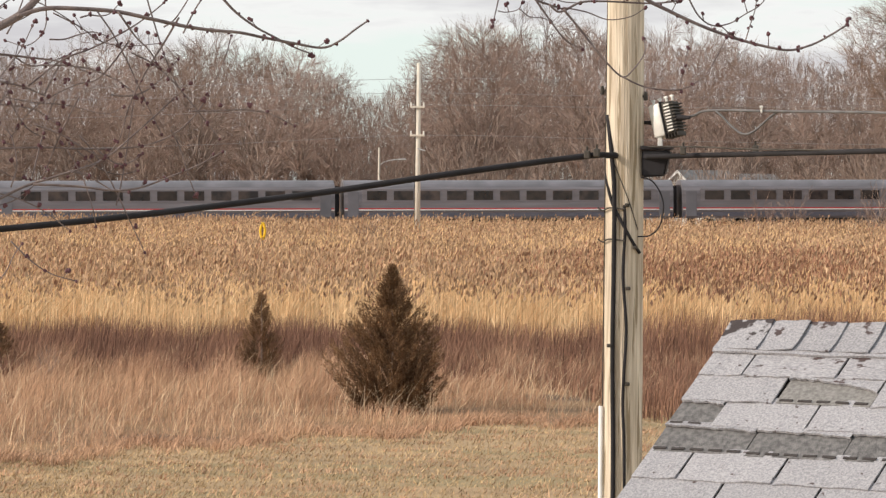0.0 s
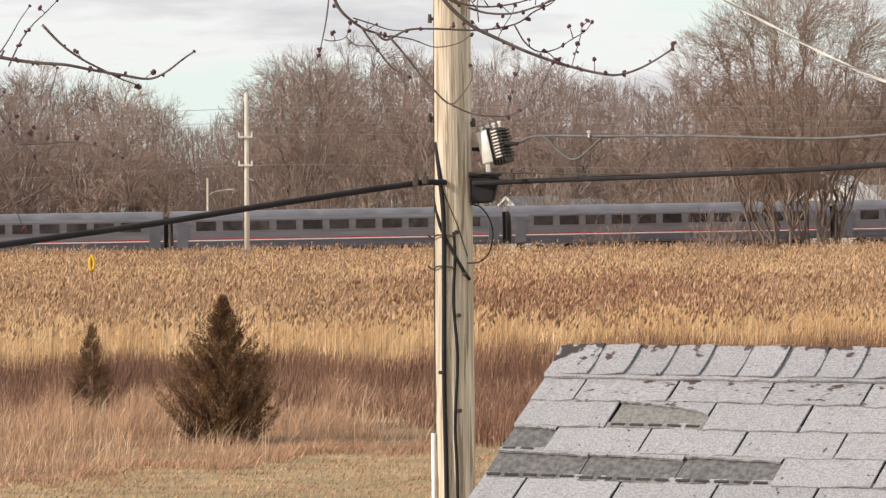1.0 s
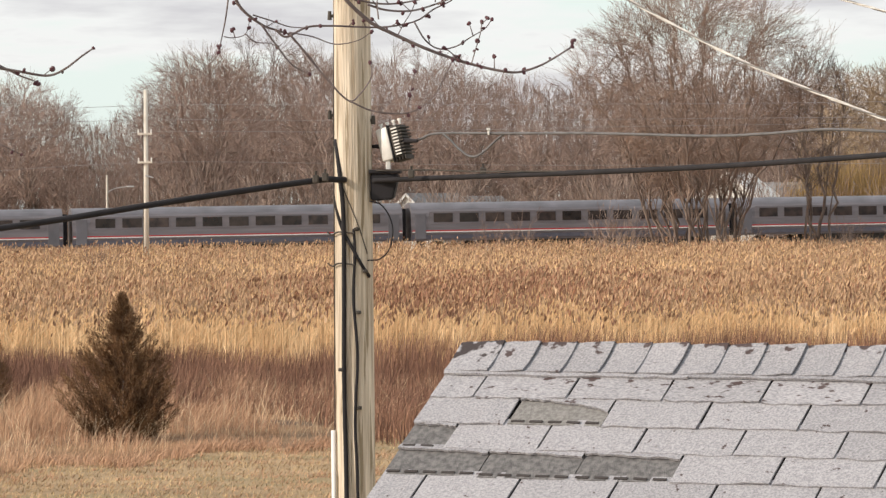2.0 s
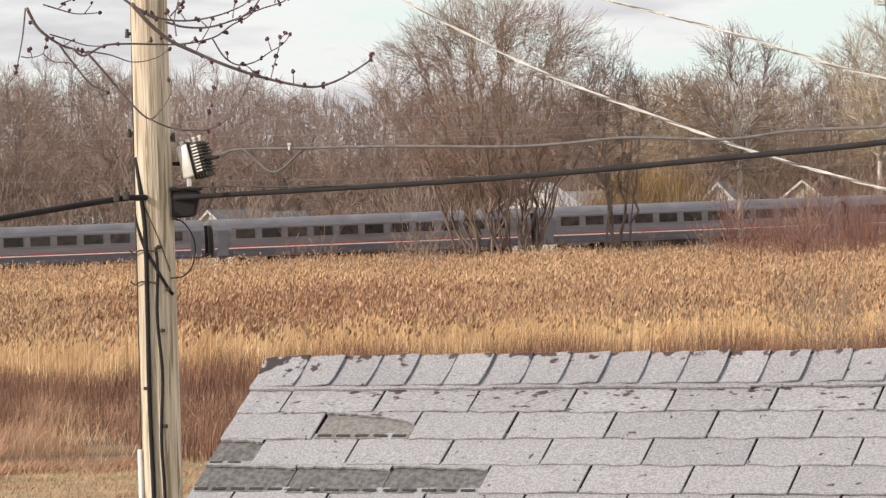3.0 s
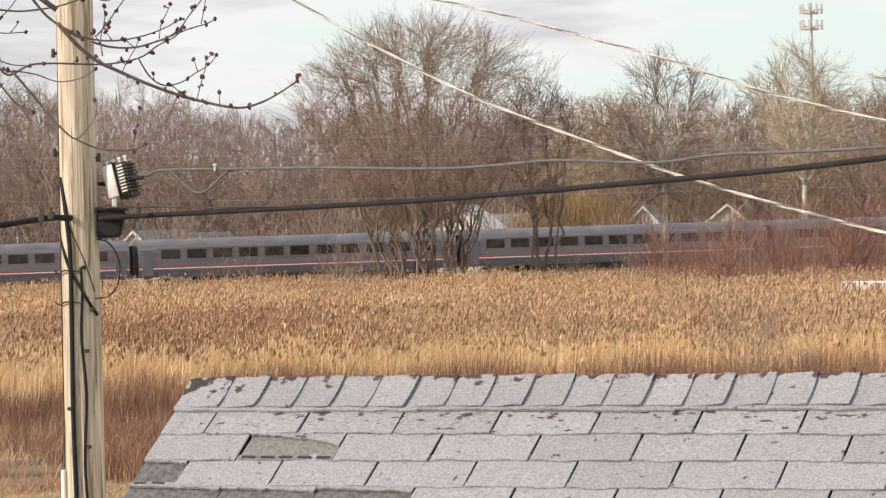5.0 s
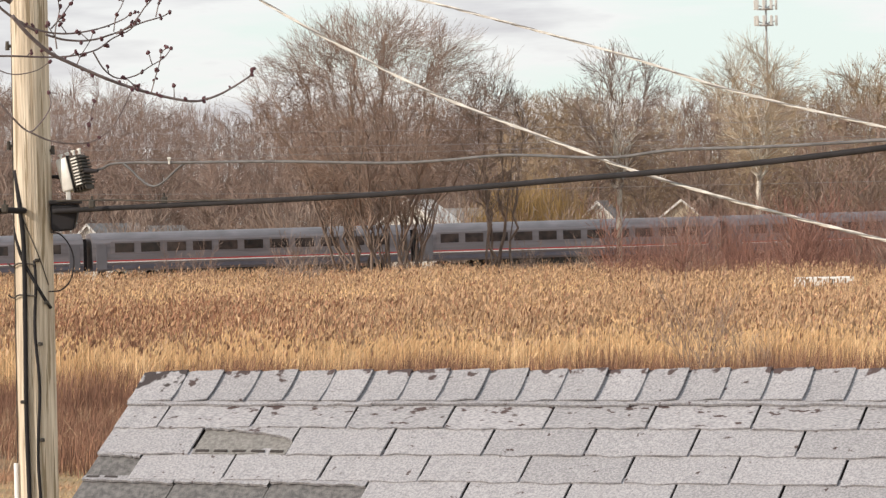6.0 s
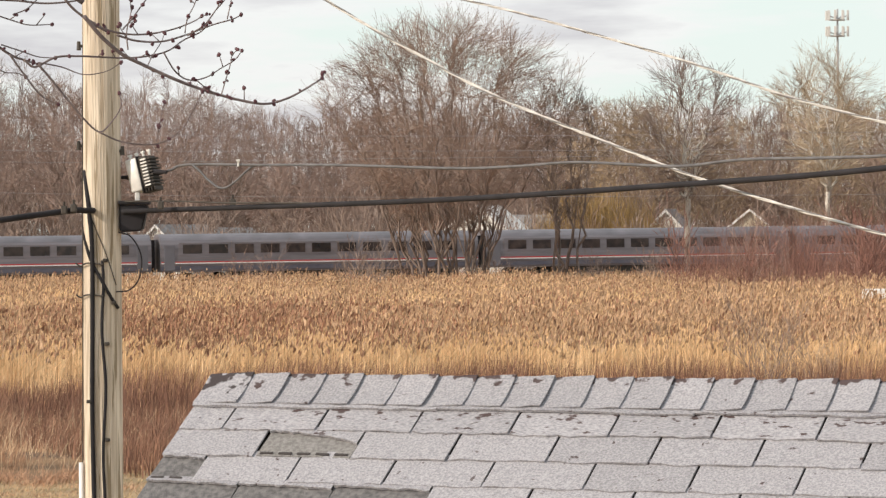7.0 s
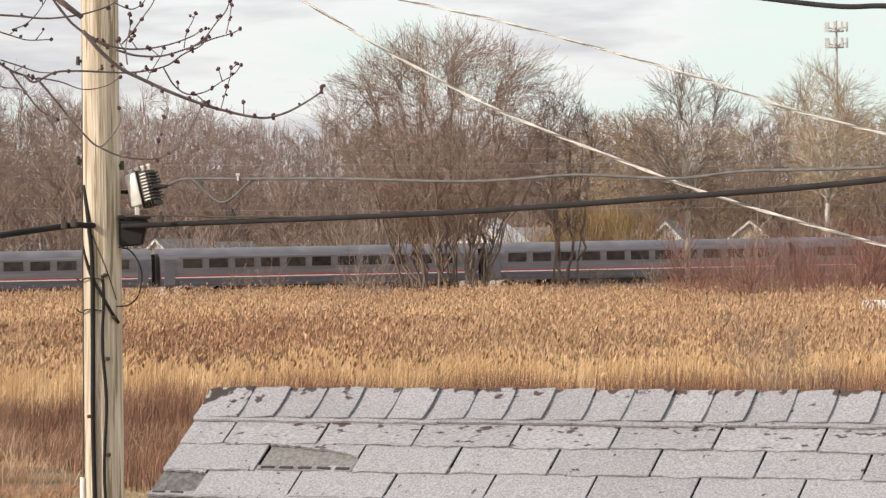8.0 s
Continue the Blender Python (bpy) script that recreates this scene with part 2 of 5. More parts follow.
def blades(rng, base, height, width, lean, curl=0.3):
    """Bent blades: two quads each that narrow to the tip. Returns vertices and faces."""
    n = len(base)
    yaw, tilt_yaw = rng.uniform(0, math.tau, n), rng.normal(0.9, 1.0, n)
    side = np.c_[np.cos(yaw), np.sin(yaw), np.zeros(n)] * (width / 2)[:, None]
    way = np.c_[np.cos(tilt_yaw), np.sin(tilt_yaw), np.zeros(n)]
    off = lean * height
    mid_p = base + way * (off * curl)[:, None] + np.c_[np.zeros(n), np.zeros(n), height * 0.55]
    tip = base + way * off[:, None] + np.c_[np.zeros(n), np.zeros(n), height]
    v = np.stack([base - side, base + side, mid_p + side * 0.8, mid_p - side * 0.8, tip + side * 0.25, tip - side * 0.25], 1)
    f = np.array([[0, 1, 2, 3], [3, 2, 4, 5]])
    return v.reshape(-1, 3), (np.arange(n)[:, None, None] * 6 + f).reshape(-1, 4)


def scatter(rng, n, az0, az1, near, far):
    """n places between two bearings and two distances (numbers or functions of the bearing), even over the ground."""
    az = rng.uniform(az0, az1, n)
    a = np.array([near(q) if callable(near) else near for q in az])
    b = np.array([far(q) if callable(far) else far for q in az])
    d = np.sqrt(rng.uniform(0, 1, n) * (b * b - a * a) + a * a)
    return az, d, np.c_[d * np.sin(np.radians(az)), d * np.cos(np.radians(az)), np.zeros(n)]


# ---- ground ----
def lawn_edge(az):
    """Distance of the mown edge."""
    az = min(max(az, -24.0), 16.0)
    return 77.5 + 1.35 * (az + 9.5) + 1.2 * math.sin(az * 2.3) + 0.5 * math.sin(az * 7.1)


def make_ground():
    bm = bmesh.new()
    ring_d = [0.0, 20, 45, 70, 100, 140, 200, 262, 274, 279, 292, 298, 310, 420, 700, 1500, 4200]
    rows, steps = [], 72
    for d in ring_d:
        rows.append([bm.verts.new((d * math.sin(math.tau * k / steps), d * math.cos(math.tau * k / steps), 0)) for k in range(steps)] if d else None)
    hub = bm.verts.new((0, 0, 0))
    for k in range(steps):
        bm.faces.new((hub, rows[1][(k + 1) % steps], rows[1][k]))
        for a, b in zip(rows[1:], rows[2:]):
            bm.faces.new((a[k], a[(k + 1) % steps], b[(k + 1) % steps], b[k]))
    bmesh.ops.recalc_face_normals(bm, faces=bm.faces)
    ob = part("ground", bm, M_SOIL)
    return tagged(ob, "brown winter meadow soil under dry grass", "ground", kind="structure")


make_ground()
bm = bmesh.new()
near_row, far_row = [], []
for k in range(360):
    az = -180 + k
    near_row.append(bm.verts.new(polar(az, 0.05, 0.012)))
    far_row.append(bm.verts.new(polar(az, lawn_edge(az) + 0.5, 0.012)))
for k in range(360):
    j = (k + 1) % 360
    bm.faces.new((near_row[k], near_row[j], far_row[j], far_row[k])[::-1])
tagged(part("lawn", bm, M_LAWN), "dormant tan mown lawn beside the meadow", "lawn", kind="structure")

rng = np.random.default_rng(11)


def stuff(name, me, label, category):
    return tagged(new(name, me), label, category, kind="stuff")


# short blades of the mown lawn
n = 36000
az, d, base = scatter(rng, n, -16.5, -2.5, 58, lambda a: lawn_edge(a) + 1)
v, f = blades(rng, base, rng.uniform(0.02, 0.085, n), rng.uniform(0.012, 0.03, n), rng.uniform(0.2, 1.6, n))
stuff("lawn_grass", mesh_of("lawn_grass", v, f, [M_LAWN_TUFT]), "short dormant tan lawn grass blades", "grass")

# uneven tufts in the lawn and darker ones along its edge
n_c, per = 600, 16
az, d, base = scatter(rng, n_c, -16.5, -2.5, 60, lambda a: lawn_edge(a) + 0.8)
edge_az = rng.uniform(-16.5, -2.5, 420)
edge_d = np.array([lawn_edge(a) for a in edge_az]) + rng.normal(0.3, 0.5, 420)
base = np.concatenate([base, np.c_[edge_d * np.sin(np.radians(edge_az)), edge_d * np.cos(np.radians(edge_az)), np.zeros(420)]])
tall = np.concatenate([rng.uniform(0.05, 0.13, n_c), rng.uniform(0.10, 0.30, 420)])
base = np.repeat(base, per, 0) + np.c_[rng.normal(0, 0.16, (len(base) * per, 1)), rng.normal(0, 0.10, (len(base) * per, 1)), np.zeros(len(base) * per)]
tall = np.repeat(tall, per) * rng.uniform(0.5, 1.2, len(base))
v, f = blades(rng, base, tall, rng.uniform(0.010, 0.024, len(base)), rng.uniform(0.2, 1.4, len(base)))
stuff("lawn_tufts", mesh_of("lawn_tufts", v, f, [M_MEADOW]), "uneven dry tufts in the lawn and along its edge", "grass")

# pale stalks bent over in the meadow
n = 3200
az, d, base = scatter(rng, n, -17, -1.5, lambda a: lawn_edge(a) + 2.5, 106)
v, f = blades(rng, base, rng.uniform(0.35, 0.95, n), rng.uniform(0.007, 0.012, n), rng.uniform(0.1, 1.7, n))
stuff("dry_stalks", mesh_of("dry_stalks", v, f, [M_STALK]), "pale bent stalks scattered through the meadow", "grass")

# loose meadow grass, then the darker broomsedge before the reeds
n = 80000
az, d, base = scatter(rng, n, -17, -1.5, lawn_edge, 111)
patch = 0.75 + 0.45 * np.sin(az * 3.1 + d * 0.21) * np.sin(d * 0.33 - az * 1.3)
keep = (az < -6.6) | (rng.uniform(0, 1, n) < 0.12)
az, d, base, patch, n = az[keep], d[keep], base[keep], patch[keep], int(keep.sum())
edge = np.clip((d - np.array([lawn_edge(a) for a in az])) / 16.0, 0.30, 1.0)
v, f = blades(rng, base, rng.uniform(0.35, 0.95, n) * patch * edge, rng.uniform(0.005, 0.013, n), rng.uniform(0.05, 1.0, n) ** 1.4)
stuff("meadow_grass", mesh_of("meadow_grass", v, f, [M_MEADOW]), "tall dry orange-tan meadow grass leaning in clumps", "grass")
n = 64000
az, d, base = scatter(rng, n, -17, 10.5, lambda a: 100 + 2.0 * math.sin(a * 1.7) + 1.5 * math.sin(a * 0.6) - min(15.5, max(0.0, (a + 8.5) * 4.5)), 112)
v, f = blades(rng, base, (rng.uniform(0.75, 1.38, n) + np.clip((az + 6.5) * 0.2, 0, 0.5)) * np.clip((d - 94) / 11, 0.5, 1) * (0.97 + 0.06 * np.sin(az * 2.2)), rng.uniform(0.010, 0.026, n), rng.uniform(0.03, 0.35, n))
stuff("broomsedge", mesh_of("broomsedge", v, f, [M_SEDGE]), "dark reddish-brown broomsedge before the reeds", "grass")


# ---- reed bed ----
def reeds(n, az0, az1, near, far, seed):
    r = np.random.default_rng(seed)
    az, d, base = scatter(r, n, az0, az1, near, far)
    h = r.normal(2.45, 0.2, n) + 0.22 * np.sin(az * 1.9 + d * 0.05) * np.sin(d * 0.11) + np.clip((d - 130) / 140, 0, 1) * 0.12
    h *= np.where((az > 6.2) & (az < 8.0) & (d > 135) & (d < 189), 0.945, 1.0)
    h += 0.13 * np.sin(base[:, 0] * 4.3 + np.sin(base[:, 1] * 1.7) * 2) * np.sin(base[:, 1] * 2.9 + np.sin(base[:, 0] * 2.1) * 2)
    h -= 0.55 * np.clip((119 - d) / 9, 0, 1) * r.uniform(0.1, 1, n)
    wide = 1 + np.clip((d - 130) / 110, 0, 1.2)
    lean = np.abs(r.normal(0.05, 0.05, n))
    v1, f1 = blades(r, base, h, 0.014 * wide * r.uniform(0.7, 1.4, n), lean, 0.35)
    # a drooping leaf on each stem
    parts_v, parts_f, slots, count = [v1], [f1], [np.zeros(len(f1))], len(v1)
    for k in range(1 if far < 160 else 0):
        lb = base + np.c_[np.zeros(n), np.zeros(n), h * r.uniform(0.3, 0.75, n)]
        v2, f2 = blades(r, lb, h * r.uniform(0.08, 0.2, n), 0.022 * wide, r.uniform(0.5, 1.6, n), 0.5)
        parts_v.append(v2), parts_f.append(f2 + count), slots.append(np.zeros(len(f2)))
        count += len(v2)
    # plume: two crossed spindles at the tip that nod to one side
    tip = v1.reshape(n, 6, 3)[:, 4]
    way = tip - base
    nod = np.c_[way[:, :2] / np.maximum(1e-6, np.linalg.norm(way[:, :2], axis=1))[:, None], np.zeros(n)]
    long_p = r.uniform(0.11, 0.24, n)
    a = tip - np.c_[np.zeros((n, 2)), long_p * 0.35]
    b = tip + np.c_[np.zeros((n, 2)), long_p * 0.65] + nod * (long_p * 0.35)[:, None]
    share = 0.14 + 0.62 * np.clip(1.3 - np.abs(az + 3.4) / 3.2, 0, 1) * np.clip((175 - d) / 40, 0, 1)
    dark = r.uniform(0, 1, n) < share * (1 + 0.5 * np.sin(base[:, 0] * 1.3) * np.sin(base[:, 1] * 0.7))
    for k in range(2):
        yaw = r.uniform(0, math.tau, n)
        s = np.c_[np.cos(yaw), np.sin(yaw), np.zeros(n)] * (long_p * r.uniform(0.15, 0.25, n) * wide ** 0.25)[:, None]
        m1, m2 = a + (b - a) * 0.35 + s, a + (b - a) * 0.45 - s
        v3 = np.stack([a, m1, b, m2], 1).reshape(-1, 3)
        f3 = np.arange(n * 4).reshape(n, 4)
        parts_v.append(v3), parts_f.append(f3 + count), slots.append(np.where(dark, 2, 1))
        count += len(v3)
    return mesh_of("reed_bed", np.concatenate(parts_v), np.concatenate(parts_f), [M_REED, M_PLUME, M_PLUME_DARK], np.concatenate(slots))


near_me = reeds(52000, -17, 10.5, lambda a: 110 + 1.5 * math.sin(a * 2.1) + math.sin(a * 5.3), 150, 21)
far_me = reeds(64000, -17, 10.5, 150, 266, 22)
bm = bmesh.new()
bm.from_mesh(near_me)
bm.from_mesh(far_me)
me = bpy.data.meshes.new("reed_bed")
bm.to_mesh(me)
bm.free()
me.materials.append(M_REED), me.materials.append(M_PLUME), me.materials.append(M_PLUME_DARK)
stuff("reed_bed", me, "golden reed bed with feathery brown seed plumes", "reeds")
bpy.data.meshes.remove(near_me), bpy.data.meshes.remove(far_me)


# ---- bare trees ----
def limbs(rng, base, way, length, radius, level, out, spread, up, kids, wiggle=0.085, min_r=0.009):
    """Branches that fork on; appends (p0, p1, r0, r1) to out."""
    steps = (6, 5, 4, 3, 2, 2)[min(level, 5)]
    p, d, r = Vector(base), Vector(way).normalized(), radius
    for i in range(steps):
        d = (d + Vector((rng.normal(0, wiggle), rng.normal(0, wiggle), rng.normal(0, wiggle * 0.6) + up))).normalized()
        q = p + d * (length / steps)
        r2 = max(min_r, r * (1 - 0.75 / steps) if level else r * (1 - 0.55 / steps))
        out.append((p, q, r, r2, level))
        p, r = q, r2
        if level < len(kids) and (i >= 1 or level) and not (level == 0 and i < 1):
            for k in range(rng.poisson(kids[level] / steps * 1.15) + (1 if i == steps - 1 else 0)):
                side = d.orthogonal().normalized()
                side.rotate(Matrix.Rotation(rng.uniform(0, math.tau), 3, d))
                a = rng.normal(spread, 0.16)
                limbs(rng, p, d * math.cos(a) + side * math.sin(a), length * rng.uniform(0.5, 0.72) * (0.8 if level == 0 else 1), r * rng.uniform(0.4, 0.62), level + 1,
                      out, spread, up, kids, wiggle, min_r)


def limb_mesh(name, segs, mats, split=None):
    """Three-sided tubes for limbs, flat strips for twigs."""
    p0 = np.array([s[0] for s in segs])
    p1 = np.array([s[1] for s in segs])
    r0, r1 = np.array([s[2] for s in segs]), np.array([s[3] for s in segs])
    lv = np.array([s[4] for s in segs])
    d = p1 - p0
    d /= np.maximum(1e-6, np.linalg.norm(d, axis=1))[:, None]
    ref = np.where(np.abs(d[:, 2:]) < 0.9, np.array([[0.0, 0, 1]]), np.array([[1.0, 0, 0]]))
    s = np.cross(d, ref)
    s /= np.linalg.norm(s, axis=1)[:, None]
    u = np.cross(s, d)
    thick = r0 > 0.035
    vs, fs, sl, count = [], [], [], 0
    k = 5
    idx = np.where(thick)[0]
    ring = [np.cos(j * math.tau / k) * s[idx] + np.sin(j * math.tau / k) * u[idx] for j in range(k)]
    v = np.stack([p0[idx] + c * r0[idx, None] for c in ring] + [p1[idx] + c * r1[idx, None] for c in ring], 1)
    f = np.array([[j, (j + 1) % k, k + (j + 1) % k, k + j] for j in range(k)])
    vs.append(v.reshape(-1, 3)), fs.append((np.arange(len(idx))[:, None, None] * 2 * k + f).reshape(-1, 4))
    sl.append(np.zeros(len(idx) * k))
    count = len(idx) * 2 * k
    idx = np.where(~thick)[0]
    turn = np.random.default_rng(3).uniform(0, math.tau, len(idx))
    c = np.cos(turn)[:, None] * s[idx] + np.sin(turn)[:, None] * u[idx]
    v = np.stack([p0[idx] - c * r0[idx, None], p0[idx] + c * r0[idx, None], p1[idx] + c * r1[idx, None], p1[idx] - c * r1[idx, None]], 1)
    vs.append(v.reshape(-1, 3)), fs.append(np.arange(len(idx) * 4).reshape(-1, 4) + count)
    sl.append(np.ones(len(idx)))
    slots = np.concatenate(sl) if len(mats) > 1 else None
    return mesh_of(name, np.concatenate(vs), np.concatenate(fs), mats, slots)


def shoot(r, out, p, d, length, r0, r1, level, n, up, wiggle=0.06):
    """One gently bent shoot; returns the points along it with their directions."""
    along = []
    for k in range(n):
        d = (d + Vector((r.normal(0, wiggle), r.normal(0, wiggle), up + r.normal(0, wiggle * 0.5)))).normalized()
        q = p + d * (length / n)
        a, b = r0 + (r1 - r0) * k / n, r0 + (r1 - r0) * (k + 1) / n
        out.append((p, q, a, b, level))
        along.append((q, d))
        p = q
    return along


def swerve(r, d, angle):
    side = d.orthogonal().normalized()
    side.rotate(Matrix.Rotation(r.uniform(0, math.tau), 3, d))
    return (d * math.cos(angle) + side * math.sin(angle)).normalized()


def tree_kind(seed, height, width, fork, stems, boughs, mats, trunk_r=0.3, min_r=0.012, low=0.28, belly=0.6, base_spread=0.0, round_top=2.2, stem_top=0.92):
    """Trunk and crown meshes of a bare tree: stems rise from the fork, boughs reach out to fill a domed crown, and each ends in a fan of twigs."""
    r = np.random.default_rng(seed)
    out = []
    z0 = height * fork
    if fork > 0.03:
        shoot(r, out, Vector((0, 0, -0.05)), Vector((0, 0, 1)), z0 + 0.05, trunk_r, trunk_r * 0.75, 0, 4, 0.0, 0.02)
    foot = out[-1][1] if out else Vector((0, 0, 0))
    lean = [r.uniform(0.82, 1.12) for k in range(8)]

    def reach(u, a):
        """Radius of the crown at the height u, uneven round the tree."""
        k = (a / math.tau * 8) % 8
        uneven = lean[int(k)] * (1 - k % 1) + lean[(int(k) + 1) % 8] * (k % 1)
        if u > belly:
            return width / 2 * uneven * max(0.0, 1 - ((u - belly) / (1 - belly)) ** round_top) ** (1 / 2.0)
        return width / 2 * uneven * (0.22 + 0.78 * max(0.0, (u - low) / (belly - low)) ** 0.8)

    nodes, ways, radii = [], [], []
    for k in range(stems):
        a = math.tau * (k * 0.382 + r.uniform(-0.05, 0.05))
        rho = math.sqrt((k + 0.3) / stems)
        u = stem_top - 0.26 * rho ** 2 + r.uniform(-0.07, 0.04)
        start = foot + Vector((math.cos(a), math.sin(a), 0)) * base_spread * r.uniform(0.3, 1)
        far = min(rho, 0.9) * reach(u, a)
        end = Vector((foot.x + math.cos(a) * far, foot.y + math.sin(a) * far, height * u))
        ctrl = start + Vector(((end.x - start.x) * 0.34, (end.y - start.y) * 0.34, (end.z - start.z) * 0.5))
        n = 14
        pts = [start * (1 - t) ** 2 + ctrl * 2 * t * (1 - t) + end * t * t for t in [q / n for q in range(n + 1)]]
        pts = [p + Vector((r.normal(0, 0.012), r.normal(0, 0.012), 0)) * height if 0 < q < n else p for q, p in enumerate(pts)]
        rs = trunk_r * (0.52 if stems < 9 else 0.40) * r.uniform(0.75, 1.1)
        rad = [max(min_r * 1.5, rs * (1 - q / n) ** 0.85) for q in range(n + 1)]
        for q in range(n):
            out.append((pts[q], pts[q + 1], rad[q], rad[q + 1], 0 if q < 5 else 1))
            if pts[q].z > height * low * 0.7 or q > 2:
                nodes.append(pts[q]), ways.append((pts[q + 1] - pts[q]).normalized()), radii.append(rad[q])
    at, used = np.array(nodes), np.zeros(len(nodes))
    for k in range(boughs):
        u = low + (1 - low) * (k + r.uniform(0, 1)) / boughs
        a = r.uniform(0, math.tau)
        far = reach(u, a) * r.uniform(0.15, 1.0) ** 0.45 * r.uniform(0.92, 1.06)
        tip = Vector((foot.x + math.cos(a) * far, foot.y + math.sin(a) * far, height * u * r.uniform(0.965, 1.0)))
        gap = np.array(tip) - at
        cost = np.linalg.norm(gap, axis=1) + 2.2 * np.maximum(0, 0.045 * height + np.hypot(gap[:, 0], gap[:, 1]) * 0.5 - gap[:, 2])
        q = int(np.argmin((cost + 0.02 * height) * (1 + 0.22 * used) * r.uniform(0.85, 1.15, len(cost))))
        used[q] += 1
        p0, long_b = nodes[q], (tip - nodes[q]).length
        p1 = p0 + ways[q] * long_b * 0.3 + (tip - p0) * 0.22 + Vector((r.normal(0, 0.04), r.normal(0, 0.04), 0.0)) * long_b
        p2 = p1.lerp(tip, 0.5) + Vector((r.normal(0, 0.04), r.normal(0, 0.04), 0.04)) * long_b
        r0 = min(radii[q] * 0.5, 0.0012 * height + 0.009 * long_b)
        ra, rb, rc = max(min_r * 1.9, r0), max(min_r * 1.6, r0 * 0.7), max(min_r * 1.3, r0 * 0.4)
        out += [(p0, p1, ra, rb, 1), (p1, p2, rb, rc, 1), (p2, tip, rc, min_r * 1.1, 1)]
        for c, d in ((p1, p2 - p1), (p2, tip - p2), (p2, tip - p2), (tip, tip - p2), (tip, tip - p2), (tip, tip - p2)):
            d = d.normalized()
            l2 = height * r.uniform(0.04, 0.09)
            twig = shoot(r, out, c.lerp(c - d * long_b * 0.12, r.uniform(0, 1)), swerve(r, d, r.uniform(0.15, 0.6)), l2, min_r * 1.15, min_r, 2, 2, 0.13, 0.035)
            p3, d3 = twig[0]
            shoot(r, out, p3, swerve(r, d3, r.uniform(0.3, 0.7)), l2 * r.uniform(0.5, 0.9), min_r, min_r * 0.7, 3, 1, 0.1)
    trunk = limb_mesh("trunk", [q for q in out if q[4] == 0], mats[:1])
    crown = limb_mesh("crown", [q for q in out if q[4] > 0], mats)
    return trunk, crown


def plant(kind, m, label, category="tree", group="", name="bare_tree"):
    ob = empty(name, m, label, category, group)
    shared("trunk", kind[0], ob, Matrix())
    shared("crown", kind[1], ob, Matrix())
    return ob


GREY = [M_BARK, M_BARK_RED]
WIDE = [tree_kind(31 + k, 20, 13 + k, 0.20 + 0.04 * k, 7, 180, GREY, 0.30, 0.0125, 0.3, 0.62) for k in range(3)]
TALL = [tree_kind(41 + k, 22, 10 + k, 0.30, 6, 165, GREY, 0.30, 0.0125, 0.36, 0.66) for k in range(3)]
TAN = [tree_kind(51 + k, 17, 10, 0.22, 6, 170, [M_BARK, M_BARK_TAN], 0.24, 0.0135, 0.3, 0.6) for k in range(2)]
GROVE = tree_kind(58, 20, 17, 0.0, 11, 520, GREY, 0.40, 0.0125, 0.3, 0.62, base_spread=2.2)
CLUMP = tree_kind(61, 20.5, 19.4, 0.0, 24, 1500, [M_BARK, M_BARK_CLUMP], 0.34, 0.0098, 0.30, 0.66, base_spread=2.3, round_top=2.4, stem_top=0.92)
SLIM = tree_kind(71, 16, 7.0, 0.0, 5, 170, [M_BARK, M_BARK], 0.30, 0.011, 0.40, 0.66, base_spread=0.7, round_top=1.6)


def put_tree(kind, az, d, height, own, turn, label, group=""):
    ob = plant(kind, Matrix(), label, group=group)
    k = height / own
    ob.scale = (k, k, k)
    ob.location, ob.rotation_euler = polar(az, d), (0, 0, turn)
    return ob


# treeline behind the railway: bearing, distance, height
LINE = "bare winter deciduous tree in the treeline behind the railway"
treerng = random.Random(5)


def crest(az):
    """Angular height of the treeline's outline in degrees."""
    knots = [(-18, 1.7), (-15, 1.85), (-13.2, 1.9), (-11.2, 2.02), (-9.6, 1.35), (-8.9, 1.35), (-8.2, 2.0), (-7.4, 2.25), (-6.2, 2.4), (-5.6, 2.2), (-4.6, 2.25), (-3.8, 2.12), (-2.9, 2.02), (-2.2, 1.8),
             (-1.0, 1.9), (1.0, 1.95), (2.6, 1.95), (3.3, 1.85), (4.4, 1.85), (5.2, 1.95), (7.2, 2.05), (8.2, 2.3), (11, 2.3)]
    for (a, x), (b, y) in zip(knots, knots[1:]):
        if a <= az <= b:
            return x + (y - x) * (az - a) / (b - a)
    return 2.0


for row, (d0, step, low) in enumerate(((345, 0.95, 0.84), (395, 0.66, 1.0), (450, 0.52, 1.06))):
    az = -18.0
    while az < 10.5:
        az += step * treerng.uniform(0.6, 1.4)
        d = d0 + treerng.uniform(-18, 18)
        h = (EYE + d * math.tan(radians(crest(az)))) * low * treerng.uniform(0.90, 1.10)
        pick = treerng.random()
        if az > 2.0 and pick < 0.6:
            kind, own = treerng.choice(TAN), 17
        elif pick < 0.55:
            kind, own = treerng.choice(WIDE), 20
        else:
            kind, own = treerng.choice(TALL), 22
        put_tree(kind, az, d, h, own, treerng.uniform(0, 6.28), LINE, "treeline")
put_tree(GROVE, -7.75, 332, 19.8, 20, 0.9, "broad many-stemmed bare tree with a domed crown behind the railway")
put_tree(WIDE[1], -12.1, 330, 17.6, 20, 2.2, "bare tree with a rounded crown behind the railway")
put_tree(TALL[1], -10.45, 336, 17.3, 22, 4.0, "bare tree with reddish twigs behind the railway")

